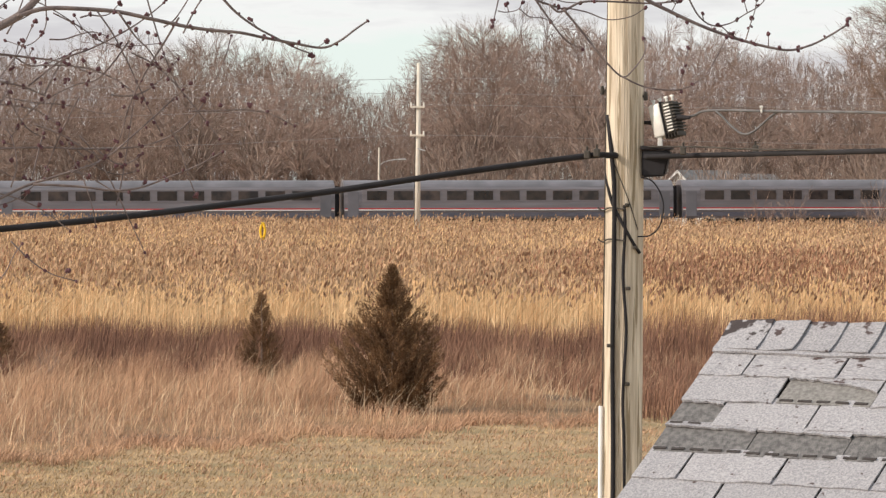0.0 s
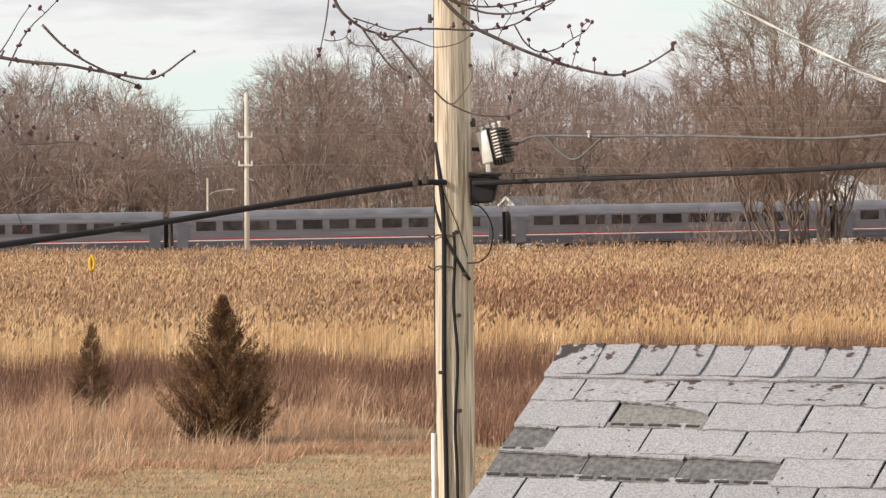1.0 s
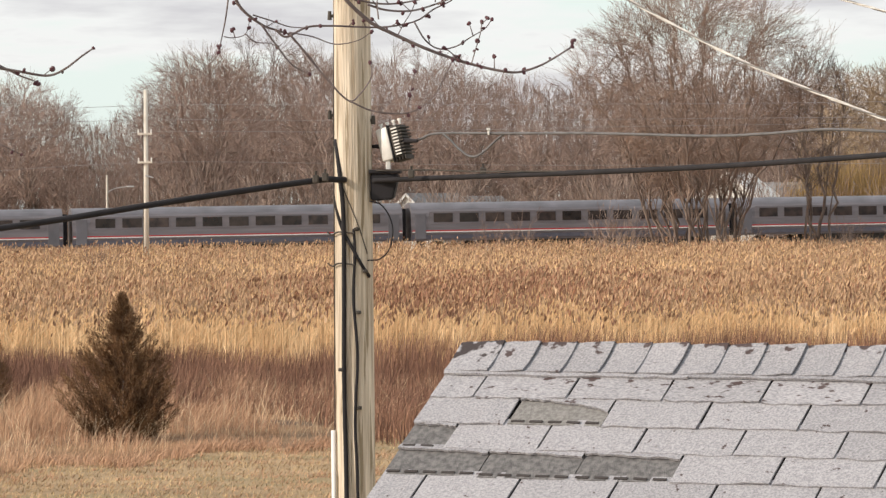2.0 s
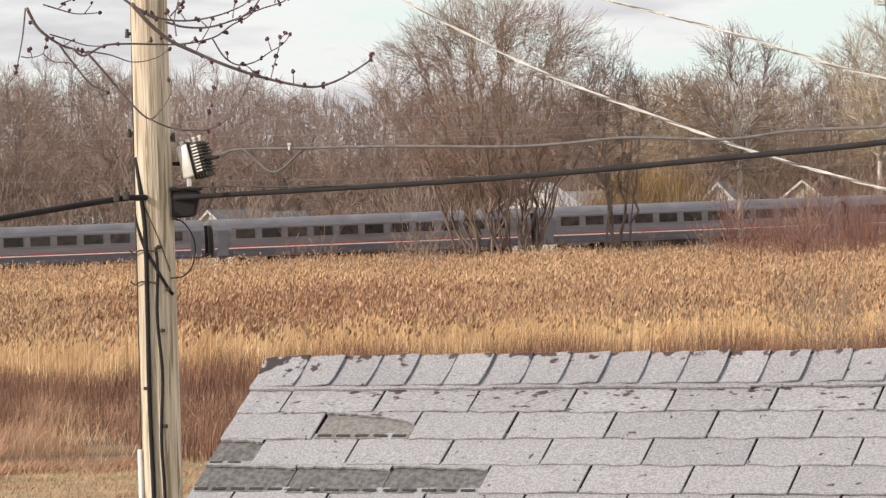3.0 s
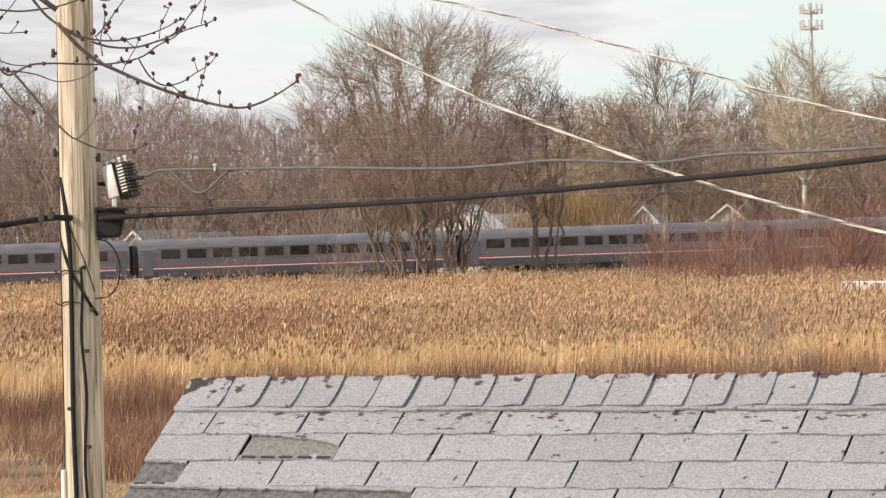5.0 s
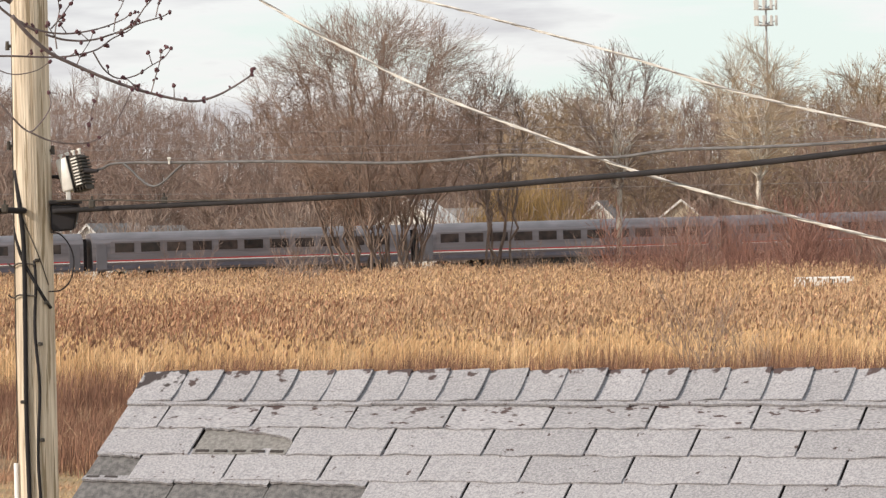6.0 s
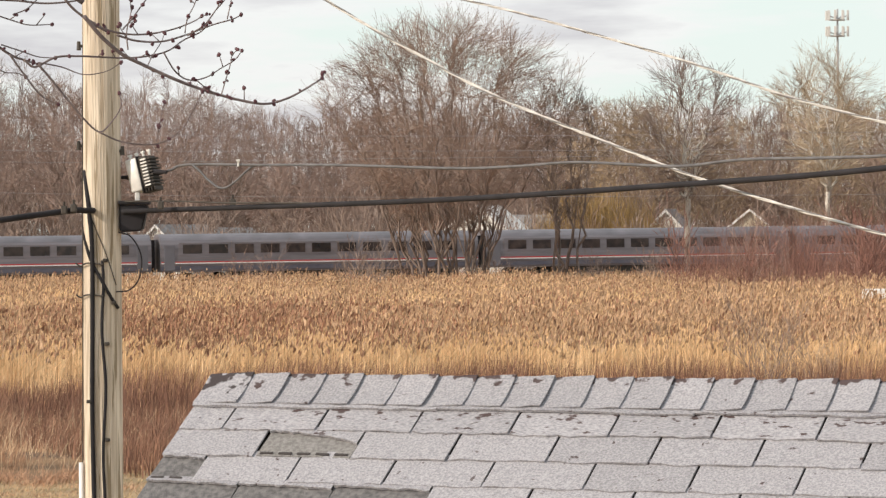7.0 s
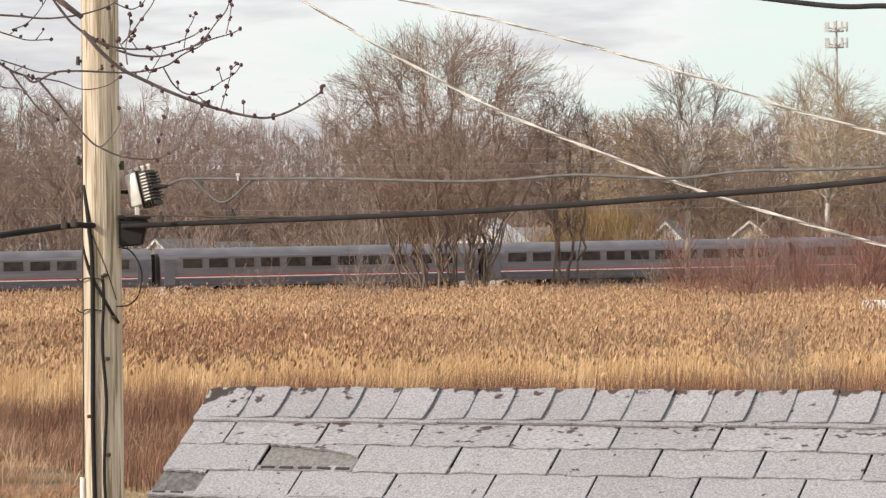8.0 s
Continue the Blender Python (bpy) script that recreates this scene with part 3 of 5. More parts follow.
# dense twigs of the woods behind, too many to count
n = 46000
az, d, base = scatter(rng, n, -19, 11.5, 470, 560)
tops = (EYE + d * np.tan(np.radians([crest(a) for a in az]))) * rng.uniform(0.4, 1.0, n) ** 0.5 * 0.95
low_end = rng.uniform(0, 0.75, n) * tops
base[:, 2] = low_end
v, f = blades(rng, base, (tops - low_end) * rng.uniform(0.25, 0.7, n) + 0.5, rng.uniform(0.03, 0.11, n), rng.normal(0, 0.55, n))
n = 44000
az, d, base = scatter(rng, n, -19, 11.5, 462, 500)
tops = EYE + d * np.tan(np.radians([crest(a) for a in az])) + 0.9 * np.sin(az * 6.1) + 0.6 * np.sin(az * 14.3)
base[:, 2] = tops * (0.35 + 0.60 * rng.uniform(0, 1, n) ** 0.7)
v2, f2 = blades(rng, base, rng.uniform(0.8, 2.4, n), rng.uniform(0.03, 0.075, n), rng.normal(0, 0.5, n))
v, f = np.concatenate([v, v2]), np.concatenate([f, f2 + len(v)])
stuff("far_woods", mesh_of("far_woods", v, f, [M_WOODS]), "dense brown leafless woods in the distance", "woods")
n = 18000
az, d, base = scatter(rng, n, -19, 11.5, 318, 470)
v, f = blades(rng, base, rng.uniform(1.0, 5.5, n), rng.uniform(0.02, 0.07, n), rng.normal(0, 0.35, n))
stuff("undergrowth", mesh_of("undergrowth", v, f, [M_WOODS]), "leafless brown undergrowth beneath the treeline", "brush")

put_tree(CLUMP, 0.05, 256, 20.8, 20.5, 0.4, "large multi-stemmed bare tree before the railway")
put_tree(SLIM, 1.95, 259, 16.6, 16, 1.0, "slender bare tree with several stems before the railway")
put_tree(tree_kind(72, 17, 8.2, 0.44, 7, 230, [M_BARK_PALE, M_BARK], 0.25, 0.0115, 0.44, 0.7), 3.85, 262, 18.2, 17, 2.0, "bare tree with a pale trunk before the railway")
put_tree(tree_kind(73, 21, 9.4, 0.42, 5, 300, [M_BARK_PALE, M_LEAFTAN], 0.28, 0.0115, 0.46, 0.76, round_top=3.0, stem_top=0.93), 6.12, 330, 22.0, 21, 0.3, "tall pale-barked tree with tan dead leaves and twigs")


# ---- railway and train ----
TRACK_Z = 1.72
T0, T1 = polar(-7, 277, TRACK_Z), polar(3.5, 290, TRACK_Z)
ALONG = (T1 - T0).normalized()
TRACK = Matrix(((ALONG.x, -ALONG.y, 0, T0.x), (ALONG.y, ALONG.x, 0, T0.y), (0, 0, 1, TRACK_Z), (0, 0, 0, 1))) @ pose(0, 0, 0, 0, -0.42, 0)
bm = bmesh.new()
for x0, x1 in ((-900, 900),):
    prof = [(-6.5, -1.6), (-2.2, -0.22), (2.2, -0.22), (6.5, -1.6)]
    a, b = [bm.verts.new((x0, y, z)) for y, z in prof], [bm.verts.new((x1, y, z)) for y, z in prof]
    for k in range(3):
        bm.faces.new((a[k], b[k], b[k + 1], a[k + 1]))
bank = tagged(part("railway_embankment", bm, M_BALLAST), "grey ballast embankment carrying the railway track", "embankment", kind="structure")
bank.matrix_world = TRACK
for y in (-0.72, 0.72):
    rail = tagged(part("rail", box(bmesh.new(), 0, y, -0.09, 1800, 0.07, 0.18), M_IRON), "steel rail on the ballast embankment", "rail", group="rails", kind="structure")
    rail.matrix_world = TRACK

COACH = 25.4


def coach_profile():
    pts = []
    for k in range(13):
        a = math.pi * k / 12
        pts.append((1.52 * math.copysign(abs(math.cos(a)) ** 0.8, math.cos(a)), 2.75 + 1.12 * math.sin(a) ** 0.85))
    return [(1.38, 0.95), (1.55, 1.6)] + pts + [(-1.55, 1.6), (-1.38, 0.95)]


def sweep(bm, prof, x0, x1):
    a, b = [bm.verts.new((x0, y, z)) for y, z in prof], [bm.verts.new((x1, y, z)) for y, z in prof]
    for k in range(len(prof)):
        j = (k + 1) % len(prof)
        bm.faces.new((a[k], a[j], b[j], b[k]))
    bm.faces.new(a[::-1]), bm.faces.new(b)
    bmesh.ops.recalc_face_normals(bm, faces=bm.faces)
    return bm


def make_coach():
    co = empty("train_coach", Matrix(), "silver stainless passenger coach with red, white and blue stripe", "train coach", "train coaches")
    part("body", sweep(bmesh.new(), coach_profile(), -COACH / 2, COACH / 2), M_STEEL, co)
    prof = [(y * 1.006, z + 0.012) for y, z in coach_profile() if z > 3.22]
    part("roof", sweep(bmesh.new(), prof, -COACH / 2 + 0.02, COACH / 2 - 0.02), M_ROOFSTEEL, co, "sooty grey roof")
    for mat, name, z, h in ((M_RED, "red_stripe", 1.72, 0.09), (M_WHITE, "white_stripe", 1.63, 0.08), (M_BLUE, "blue_stripe", 1.34, 0.48)):
        bm = bmesh.new()
        for s in (-1, 1):
            box(bm, 0, s * (1.553 if z > 1.5 else 1.49), z, COACH - 0.1, 0.02, h)
        part(name, bm, mat, co)
    pane = bmesh.new()
    box(pane, 0, 0, 0, 1.5, 0.03, 0.70, bevel=0.012)
    pane_ob = part("window", pane, M_GLASSDARK, co, "dark tinted window")
    first = True
    for s in (-1, 1):
        for k in range(11):
            x = -10.2 + k * 2.04
            m = pose(x, s * 1.56, 2.72) @ Matrix.Rotation(0 if s < 0 else math.pi, 4, "Z")
            if first:
                pane_ob.matrix_basis, first = m, False
            else:
                shared("window", pane_ob.data, co, m)
    part("window_band", box(bmesh.new(), 0, 0, 2.72, 22.6, 3.105, 0.96), M_STEEL, co)
    for s in (-1, 1):
        for x in (-12.0, 12.0):
            part("door", box(bmesh.new(), x, s * 1.545, 2.05, 0.85, 0.06, 1.95, bevel=0.015), M_ROOFSTEEL, co, "grey end door")
    part("diaphragm", box(bmesh.new(), COACH / 2 + 0.2, 0, 2.2, 0.42, 1.5, 2.5), M_RUBBER, co, "black gangway bellows")
    part("underframe", box(bmesh.new(), 0, 0, 0.72, 14, 2.3, 0.5), M_IRON, co)
    for x in (-9.1, 9.1):
        tr = part("truck", box(bmesh.new(), x, 0, 0.55, 3.4, 2.2, 0.3, bevel=0.05), M_IRON, co)
        for w in (-1.3, 1.3):
            for s in (-0.75, 0.75):
                part("wheel", rod(bmesh.new(), (x + w, s - 0.07, 0.46), (x + w, s + 0.07, 0.46), 0.46, sides=16), M_IRON, tr)
    return co


coach = make_coach()
# couplings fall at the bearings -4.6 and 0.6 degrees
for k in range(-4, 4):
    m = TRACK @ pose(12.2 + 26.1 * k + 12.7, 0, 0)
    if k == -4:
        coach.matrix_world = m
    else:
        copy_thing(coach, m)


# ---- near utility pole ----
POLE = polar(-5.385, 26.6)


def make_pole():
    ob = empty("utility_pole", Matrix.Translation(POLE), "weathered pale wooden utility pole with cables stapled down it", "utility pole")
    bm = bmesh.new()
    line = [Vector((0.0, 0, z)) for z in (-0.05, 1, 2, 3, 4, 5, 6, 7, 8, 9, 10.2)]
    tube(bm, line, 0.151, 0.132, 28)
    part("shaft", bm, M_POLE, ob, smooth=True)
    return ob


pole = make_pole()


# ---- shingled garage roof ----
RIDGE0 = polar(-3.646, 10.89, 5.08)
RA, RP = radians(-24.2), radians(34.75)
EX = Vector((math.cos(RA), math.sin(RA), 0))
UP = Vector((-math.sin(RA) * math.cos(RP), math.cos(RA) * math.cos(RP), math.sin(RP)))
NORMAL = EX.cross(UP)
ROOF = Matrix(((EX.x, UP.x, NORMAL.x, RIDGE0.x), (EX.y, UP.y, NORMAL.y, RIDGE0.y), (EX.z, UP.z, NORMAL.z, RIDGE0.z), (0, 0, 0, 1)))
ROOF_LONG, SLOPE = 6.5, 3.4
TAB, EXPO = 0.3048, 0.121

garage = empty("garage", Matrix(), "garage with an old curling grey asphalt shingle roof", "garage")
bm = bmesh.new()
box(bm, ROOF_LONG / 2, -SLOPE / 2, -0.028, ROOF_LONG, SLOPE, 0.03, ROOF)
part("roof_deck", bm, M_UNDER, garage, "dark underlayment showing between shingles")
BACK = Matrix.Translation(RIDGE0) @ Matrix.Rotation(RA, 4, "Z") @ Matrix.Rotation(math.pi / 2 + math.pi / 2, 4, "Z") @ Matrix.Rotation(RP, 4, "X")
bm = bmesh.new()
box(bm, -ROOF_LONG / 2, -SLOPE / 2, -0.02, ROOF_LONG, SLOPE, 0.03, BACK)
part("back_slope", bm, M_SHINGLE, garage)
flat = Matrix.Translation((RIDGE0.x, RIDGE0.y, 0)) @ Matrix.Rotation(RA, 4, "Z")
run, eave = (SLOPE - 0.25) * math.cos(RP), 5.08 - (SLOPE - 0.25) * math.sin(RP) - 0.08
bm = bmesh.new()
for y in (-run + 0.1, run - 0.1):
    box(bm, ROOF_LONG / 2, y, eave / 2, ROOF_LONG - 0.5, 0.14, eave, flat)
for x in (0.22, ROOF_LONG - 0.22):
    box(bm, x, 0, eave / 2, 0.14, 2 * run - 0.12, eave, flat)
part("wall", bm, M_SIDING, garage)
bm = bmesh.new()
for x in (0.15, ROOF_LONG - 0.29):
    pts = [(-run + 0.1, eave), (run - 0.1, eave), (0, 4.98)]
    a = [bm.verts.new(flat @ Vector((x, y, z))) for y, z in pts]
    b = [bm.verts.new(flat @ Vector((x + 0.14, y, z))) for y, z in pts]
    bm.faces.new(a[::-1]), bm.faces.new(b)
    for k in range(3):
        bm.faces.new((a[k], a[(k + 1) % 3], b[(k + 1) % 3], b[k]))
part("gable", bm, M_SIDING, garage)


def tab_mesh(name, w, mat, seed, ragged=0.004, thick=0.0055):
    """A shingle tab whose lower edge stands proud and runs a little uneven; y is up the slope from its lower edge."""
    r = random.Random(seed)
    bm = bmesh.new()
    n, h = 8, EXPO + 0.03
    low = [(w * k / n, r.uniform(-ragged, ragged)) for k in range(n + 1)]
    lift = [0.0075 + r.uniform(-0.0015, 0.003) for k in range(n + 1)]
    t0 = [bm.verts.new((x, y, lift[k])) for k, (x, y) in enumerate(low)]
    b0 = [bm.verts.new((x, y, lift[k] - thick)) for k, (x, y) in enumerate(low)]
    t1 = [bm.verts.new((w * k / n, h, 0.001)) for k in range(n + 1)]
    for k in range(n):
        bm.faces.new((t0[k], t0[k + 1], t1[k + 1], t1[k]))
        bm.faces.new((b0[k], b0[k + 1], t0[k + 1], t0[k]))
    for k in (0, n):
        low_b = bm.verts.new((w * k / n, h, -0.004))
        q = (b0[k], t0[k], t1[k], low_b)
        bm.faces.new(q if k == 0 else q[::-1])
    me = bpy.data.meshes.new(name)
    bm.to_mesh(me)
    bm.free()
    me.materials.append(mat)
    return me


def torn_mesh(w, seed, drop, rim=0.0):
    """What is left of a tab along its upper edge, torn off unevenly; the tear hangs lower towards its far end."""
    r = random.Random(seed)
    bm = bmesh.new()
    n, top = 16, EXPO + 0.02
    low = [top - 0.024 - rim - drop * (k / n) ** 2.2 - r.uniform(0, 0.008) for k in range(n + 1)]
    t0 = [bm.verts.new((w * k / n, y, 0.0065 + r.uniform(0, 0.002))) for k, y in enumerate(low)]
    b0 = [bm.verts.new((w * k / n, y, 0.0)) for k, y in enumerate(low)]
    t1 = [bm.verts.new((w * k / n, top, 0.002)) for k in range(n + 1)]
    for k in range(n):
        bm.faces.new((t0[k], t0[k + 1], t1[k + 1], t1[k]))
        bm.faces.new((b0[k], b0[k + 1], t0[k + 1], t0[k]))
    me = bpy.data.meshes.new("torn_shingle")
    bm.to_mesh(me)
    bm.free()
    me.materials.append(M_SHINGLE)
    return me


# ---- on the near pole ----
M_CASE = material("cast_aluminium_case", (0.62, 0.61, 0.58), (0.76, 0.75, 0.72), 12.0, 0.45, 0.2)
M_GREYCABLE = material("grey_aluminium_cable", (0.09, 0.088, 0.092), (0.15, 0.147, 0.152), 9.0, 0.7, 0.0)
M_WIRE = material("bare_service_wire", (0.48, 0.46, 0.43), (0.68, 0.66, 0.62), 14.0, 0.5, 0.1)
M_WIRE_DULL = material("dull_service_wire", (0.16, 0.15, 0.145), (0.26, 0.25, 0.24), 14.0, 0.6)
M_FARWIRE = material("weathered_power_wire", (0.24, 0.22, 0.22), (0.34, 0.32, 0.32), 2.0, 0.5, 0.2)
M_PVC = material("white_plastic_conduit", (0.74, 0.73, 0.70), (0.80, 0.79, 0.77), 5.0, 0.5)
M_YELLOW = material("yellow_marker_paint", (0.80, 0.47, 0.01), (0.85, 0.55, 0.02), 6.0, 0.5)
M_BARNRED = material("red_painted_siding", (0.42, 0.045, 0.035), (0.52, 0.07, 0.055), 0.8, 0.7)
M_BROWNROOF = material("brown_shingle_roof", (0.20, 0.115, 0.07), (0.30, 0.175, 0.10), 1.5, 0.9)
M_GREYROOF = material("grey_shingle_roof", (0.20, 0.19, 0.19), (0.30, 0.29, 0.29), 1.5, 0.9)
M_METALROOF = material("white_metal_roof", (0.78, 0.77, 0.75), (0.84, 0.83, 0.81), 1.0, 0.45)
M_TANWALL = material("cream_siding", (0.55, 0.48, 0.36), (0.64, 0.57, 0.44), 0.8, 0.8)
M_WILLOW = material("yellow_willow_twigs", (0.24, 0.155, 0.06), (0.35, 0.235, 0.095), 0.4, 0.9, island=0.4)
M_BRUSH = material("red_brush_twigs", (0.19, 0.095, 0.075), (0.29, 0.155, 0.12), 0.4, 0.9, island=0.4)


def on_pole(name, line, r, mat, label="", sides=8, parent=None):
    line = [(x, y * 0.91, z) for x, y, z in line]
    return part(name, tube(bmesh.new(), smooth_line(line, 5), r, sides=sides), mat, parent or pole, label, smooth=True)


on_pole("down_cable", [(-0.118, -0.075, 5.99), (-0.105, -0.10, 5.88), (-0.082, -0.14, 5.68), (-0.062, -0.160, 5.45), (-0.060, -0.165, 5.0), (-0.066, -0.166, 4.2), (-0.056, -0.168, 3.4), (-0.064, -0.172, 2.4), (-0.06, -0.175, 0.3)], 0.0165, M_RUBBER, "thick black cable")
on_pole("down_cable", [(0.012, -0.15, 5.33), (0.020, -0.158, 5.15), (0.008, -0.163, 4.8), (0.034, -0.163, 4.4), (0.012, -0.167, 3.9), (0.028, -0.17, 3.2), (0.02, -0.175, 0.3)], 0.0115, M_RUBBER, "thin black cable")
on_pole("ground_wire", [(-0.122, -0.06, 7.2), (-0.135, -0.05, 6.2), (-0.140, -0.05, 5.2), (-0.145, -0.055, 4.2), (-0.155, -0.05, 3.0)], 0.0045, M_IRON, "thin ground wire", 5)
on_pole("tie_wire", [(-0.10, -0.12, 5.72), (-0.03, -0.152, 5.55), (0.05, -0.148, 5.35), (0.11, -0.115, 5.15)], 0.004, M_IRON, "thin slack wire", 5)
# dark tube laid over the pole's face, from upper left to lower right
on_pole("diagonal_band", [(-0.135, -0.02, 5.60), (-0.118, -0.085, 5.48), (-0.07, -0.143, 5.33), (0.02, -0.160, 5.16), (0.085, -0.130, 5.04), (0.122, -0.09, 4.98)], 0.0125, M_RUBBER, "dark band running diagonally across the pole")
part("conduit", rod(bmesh.new(), (-0.158, -0.06, 0.05), (-0.158, -0.06, 3.85), 0.017, sides=12), M_PVC, pole, "white plastic conduit", True)
for x, z, y in ((0.046, 4.72, -0.155), (0.046, 4.02, -0.16), (0.095, 5.02, -0.125), (0.035, 5.33, -0.15), (-0.09, 4.3, -0.15)):
    bm = bmesh.new()
    box(bm, x, y, z, 0.035, 0.03, 0.026, bevel=0.006)
    rod(bm, (x, y - 0.005, z), (x, y - 0.03, z), 0.006, sides=6)
    part("cable_clip", bm, M_IRON, pole)
for z in (5.30, 5.07):
    bm = tube(bmesh.new(), smooth_line([(-0.19, -0.06, z + 0.01), (-0.15, -0.07, z - 0.012), (-0.10, -0.13, z + 0.01), (0.02, -0.16, z)], 4), 0.006, sides=6)
    part("strap", bm, M_IRON, pole, "dark strap")
for x, z in ((-0.165, 6.17), (0.155, 6.13), (-0.16, 6.9), (0.15, 5.72)):
    bm = rod(bmesh.new(), (x * 0.7, -0.03, z), (x, -0.03, z), 0.012, sides=8)
    rod(bm, (x, -0.03, z - 0.03), (x, -0.03, z + 0.035), 0.017, 0.013, 10)
    part("bolt", bm, M_IRON, pole, "dark bolt and washer")

# amplifier: a finned cast case hung from the strand
AMP = Matrix.Translation(POLE + Vector((0.325, -0.02, 5.965))) @ pose(0, 0, 0, 0, -14, -25) @ Matrix.Diagonal((0.92, 0.92, 0.92, 1))
amp = empty("line_amplifier", AMP, "finned aluminium cable amplifier hung beside the utility pole", "cable amplifier")
part("case", box(bmesh.new(), -0.065, 0, 0, 0.11, 0.17, 0.27, bevel=0.016), M_CASE, amp, "pale cast case half", True)
for y in (-0.055, 0.03):
    part("rib", box(bmesh.new(), -0.122, y, 0.0, 0.012, 0.022, 0.25, bevel=0.004), M_CASE, amp, "pale cast rib")
for k in range(5):
    part("foot_fin", box(bmesh.new(), -0.02 + k * 0.028, -0.01, -0.142, 0.010, 0.13, 0.034, bevel=0.003), M_IRON, amp, "dark lower fin")
part("back_case", box(bmesh.new(), 0.035, 0, 0, 0.085, 0.16, 0.26, bevel=0.012), M_IRON, amp, "dark case half")
seam = box(bmesh.new(), -0.008, 0, 0, 0.012, 0.185, 0.285, bevel=0.004)
part("gasket", seam, M_RUBBER, amp)
for k in range(9):
    part("fin", box(bmesh.new(), 0.088, 0, -0.105 + k * 0.026, 0.03, 0.15, 0.010), M_IRON, amp)
for k in range(9):
    part("fin_edge", box(bmesh.new(), 0.046, -0.084, -0.105 + k * 0.026, 0.05, 0.012, 0.011), M_CASE, amp, "bright fin edge")
for x in (-0.09, -0.03, 0.03, 0.085):
    bm = rod(bmesh.new(), (x, -0.03, 0.13), (x, -0.03, 0.165), 0.011, sides=8)
    box(bm, x, -0.03, 0.168, 0.032, 0.02, 0.014, bevel=0.003)
    part("hanger_clamp", bm, M_CASE, amp, "bright hanger clamp")
part("connector", rod(bmesh.new(), (-0.13, -0.02, 0.0), (-0.235, -0.02, 0.03), 0.019, 0.013, 10), M_RUBBER, amp, "black cable connector")
part("connector", rod(bmesh.new(), (0.09, -0.04, -0.01), (0.215, -0.05, -0.045), 0.026, 0.013, 10), M_RUBBER, amp, "black cable connector")

# splice closure under the strand
clo = empty("splice_closure", Matrix.Translation(POLE), "black plastic splice closure hung at the pole", "splice closure")
bm = bmesh.new()
q = [(0.135, 5.735), (0.345, 5.735), (0.30, 5.545), (0.135, 5.535)]
a, b = [bm.verts.new((x, -0.09, z)) for x, z in q], [bm.verts.new((x, 0.07, z)) for x, z in q]
bm.faces.new(a[::-1]), bm.faces.new(b)
for k in range(4):
    bm.faces.new((a[k], a[(k + 1) % 4], b[(k + 1) % 4], b[k]))
bmesh.ops.recalc_face_normals(bm, faces=bm.faces)
bmesh.ops.bevel(bm, geom=list(bm.edges), offset=0.012, segments=2, affect="EDGES")
part("shell", bm, M_RUBBER, clo)
part("lid", box(bmesh.new(), 0.24, -0.01, 5.752, 0.23, 0.18, 0.03, bevel=0.008), M_RUBBER, clo, "black lid rim")
part("hanger", box(bmesh.new(), 0.265, -0.05, 5.80, 0.036, 0.024, 0.085, bevel=0.006), M_CASE, clo, "bright hanger")
part("cable_loop", tube(bmesh.new(), smooth_line([(0.13, -0.1, 5.535), (0.21, -0.1, 5.51), (0.275, -0.1, 5.42), (0.298, -0.1, 5.31), (0.27, -0.1, 5.18), (0.2, -0.1, 5.11), (0.11, -0.12, 5.10)], 6), 0.0055, sides=6), M_RUBBER, clo, "thin black cable loop", True)


# ---- cables and wires ----
def sky_line(points):
    """Bearing, angular height and distance to places."""
    return [polar(a, d, EYE + d * math.tan(radians(e))) for a, e, d in points]


def cable(name, points, r, mat, label, category="cable", steps=12, sides=8, group=""):
    return tagged(part(name, tube(bmesh.new(), smooth_line(sky_line(points), steps), r, sides=sides), mat, None, "", True), label, category, group)


cable("trunk_cable", [(-30, -1.5, 25), (-22, -1.3, 24), (-15.26, -0.80, 24.5), (-10.81, -0.28, 25.4), (-8.3, 0.09, 25.75), (-6.07, 0.40, 26.25), (-5.62, 0.42, 26.40), (-5.5, 0.42, 26.5)], 0.0225, M_RUBBER, "thick black lashed trunk cable sagging from the pole")
cable("trunk_cable", [(-5.07, 0.40, 26.5), (-4.2, 0.43, 26.3), (-3.29, 0.455, 26.0), (-0.01, 0.56, 24.5), (3.31, 0.75, 23), (7.04, 1.02, 21.5), (14, 1.8, 19)], 0.0195, M_RUBBER, "thick black lashed trunk cable rising from the pole")
cable("support_strand", [(-5.07, 0.56, 26.5), (-4.2, 0.56, 26.3), (-3.4, 0.53, 26.0), (-2.0, 0.52, 25.4)], 0.006, M_IRON, "thin steel strand above the trunk cable", "strand", sides=5)
for a, e in ((-4.46, 0.50), (-3.32, 0.53), (-5.98, 0.43), (-5.83, 0.46)):
    bm = box(bmesh.new(), 0, 0, 0, 0.045, 0.05, 0.06, bevel=0.01)
    rod(bm, (0, 0, 0.02), (0, 0, 0.06), 0.009, sides=6)
    cl = tagged(part("cable_clamp", bm, M_IRON), "dark clamp on the trunk cable", "cable clamp", "cable clamps")
    cl.location = sky_line([(a, e, 26.25)])[0]
tap = tagged(part("cable_clamp", box(rod(bmesh.new(), (0, 0, -0.03), (0, 0, 0.02), 0.008, sides=6), 0, -0.005, 0.012, 0.026, 0.02, 0.018, bevel=0.004), M_CASE), "bright metal clamp on the grey cable", "cable clamp", "cable clamps")
tap.location = sky_line([(-3.23, 1.175, 26.08)])[0]
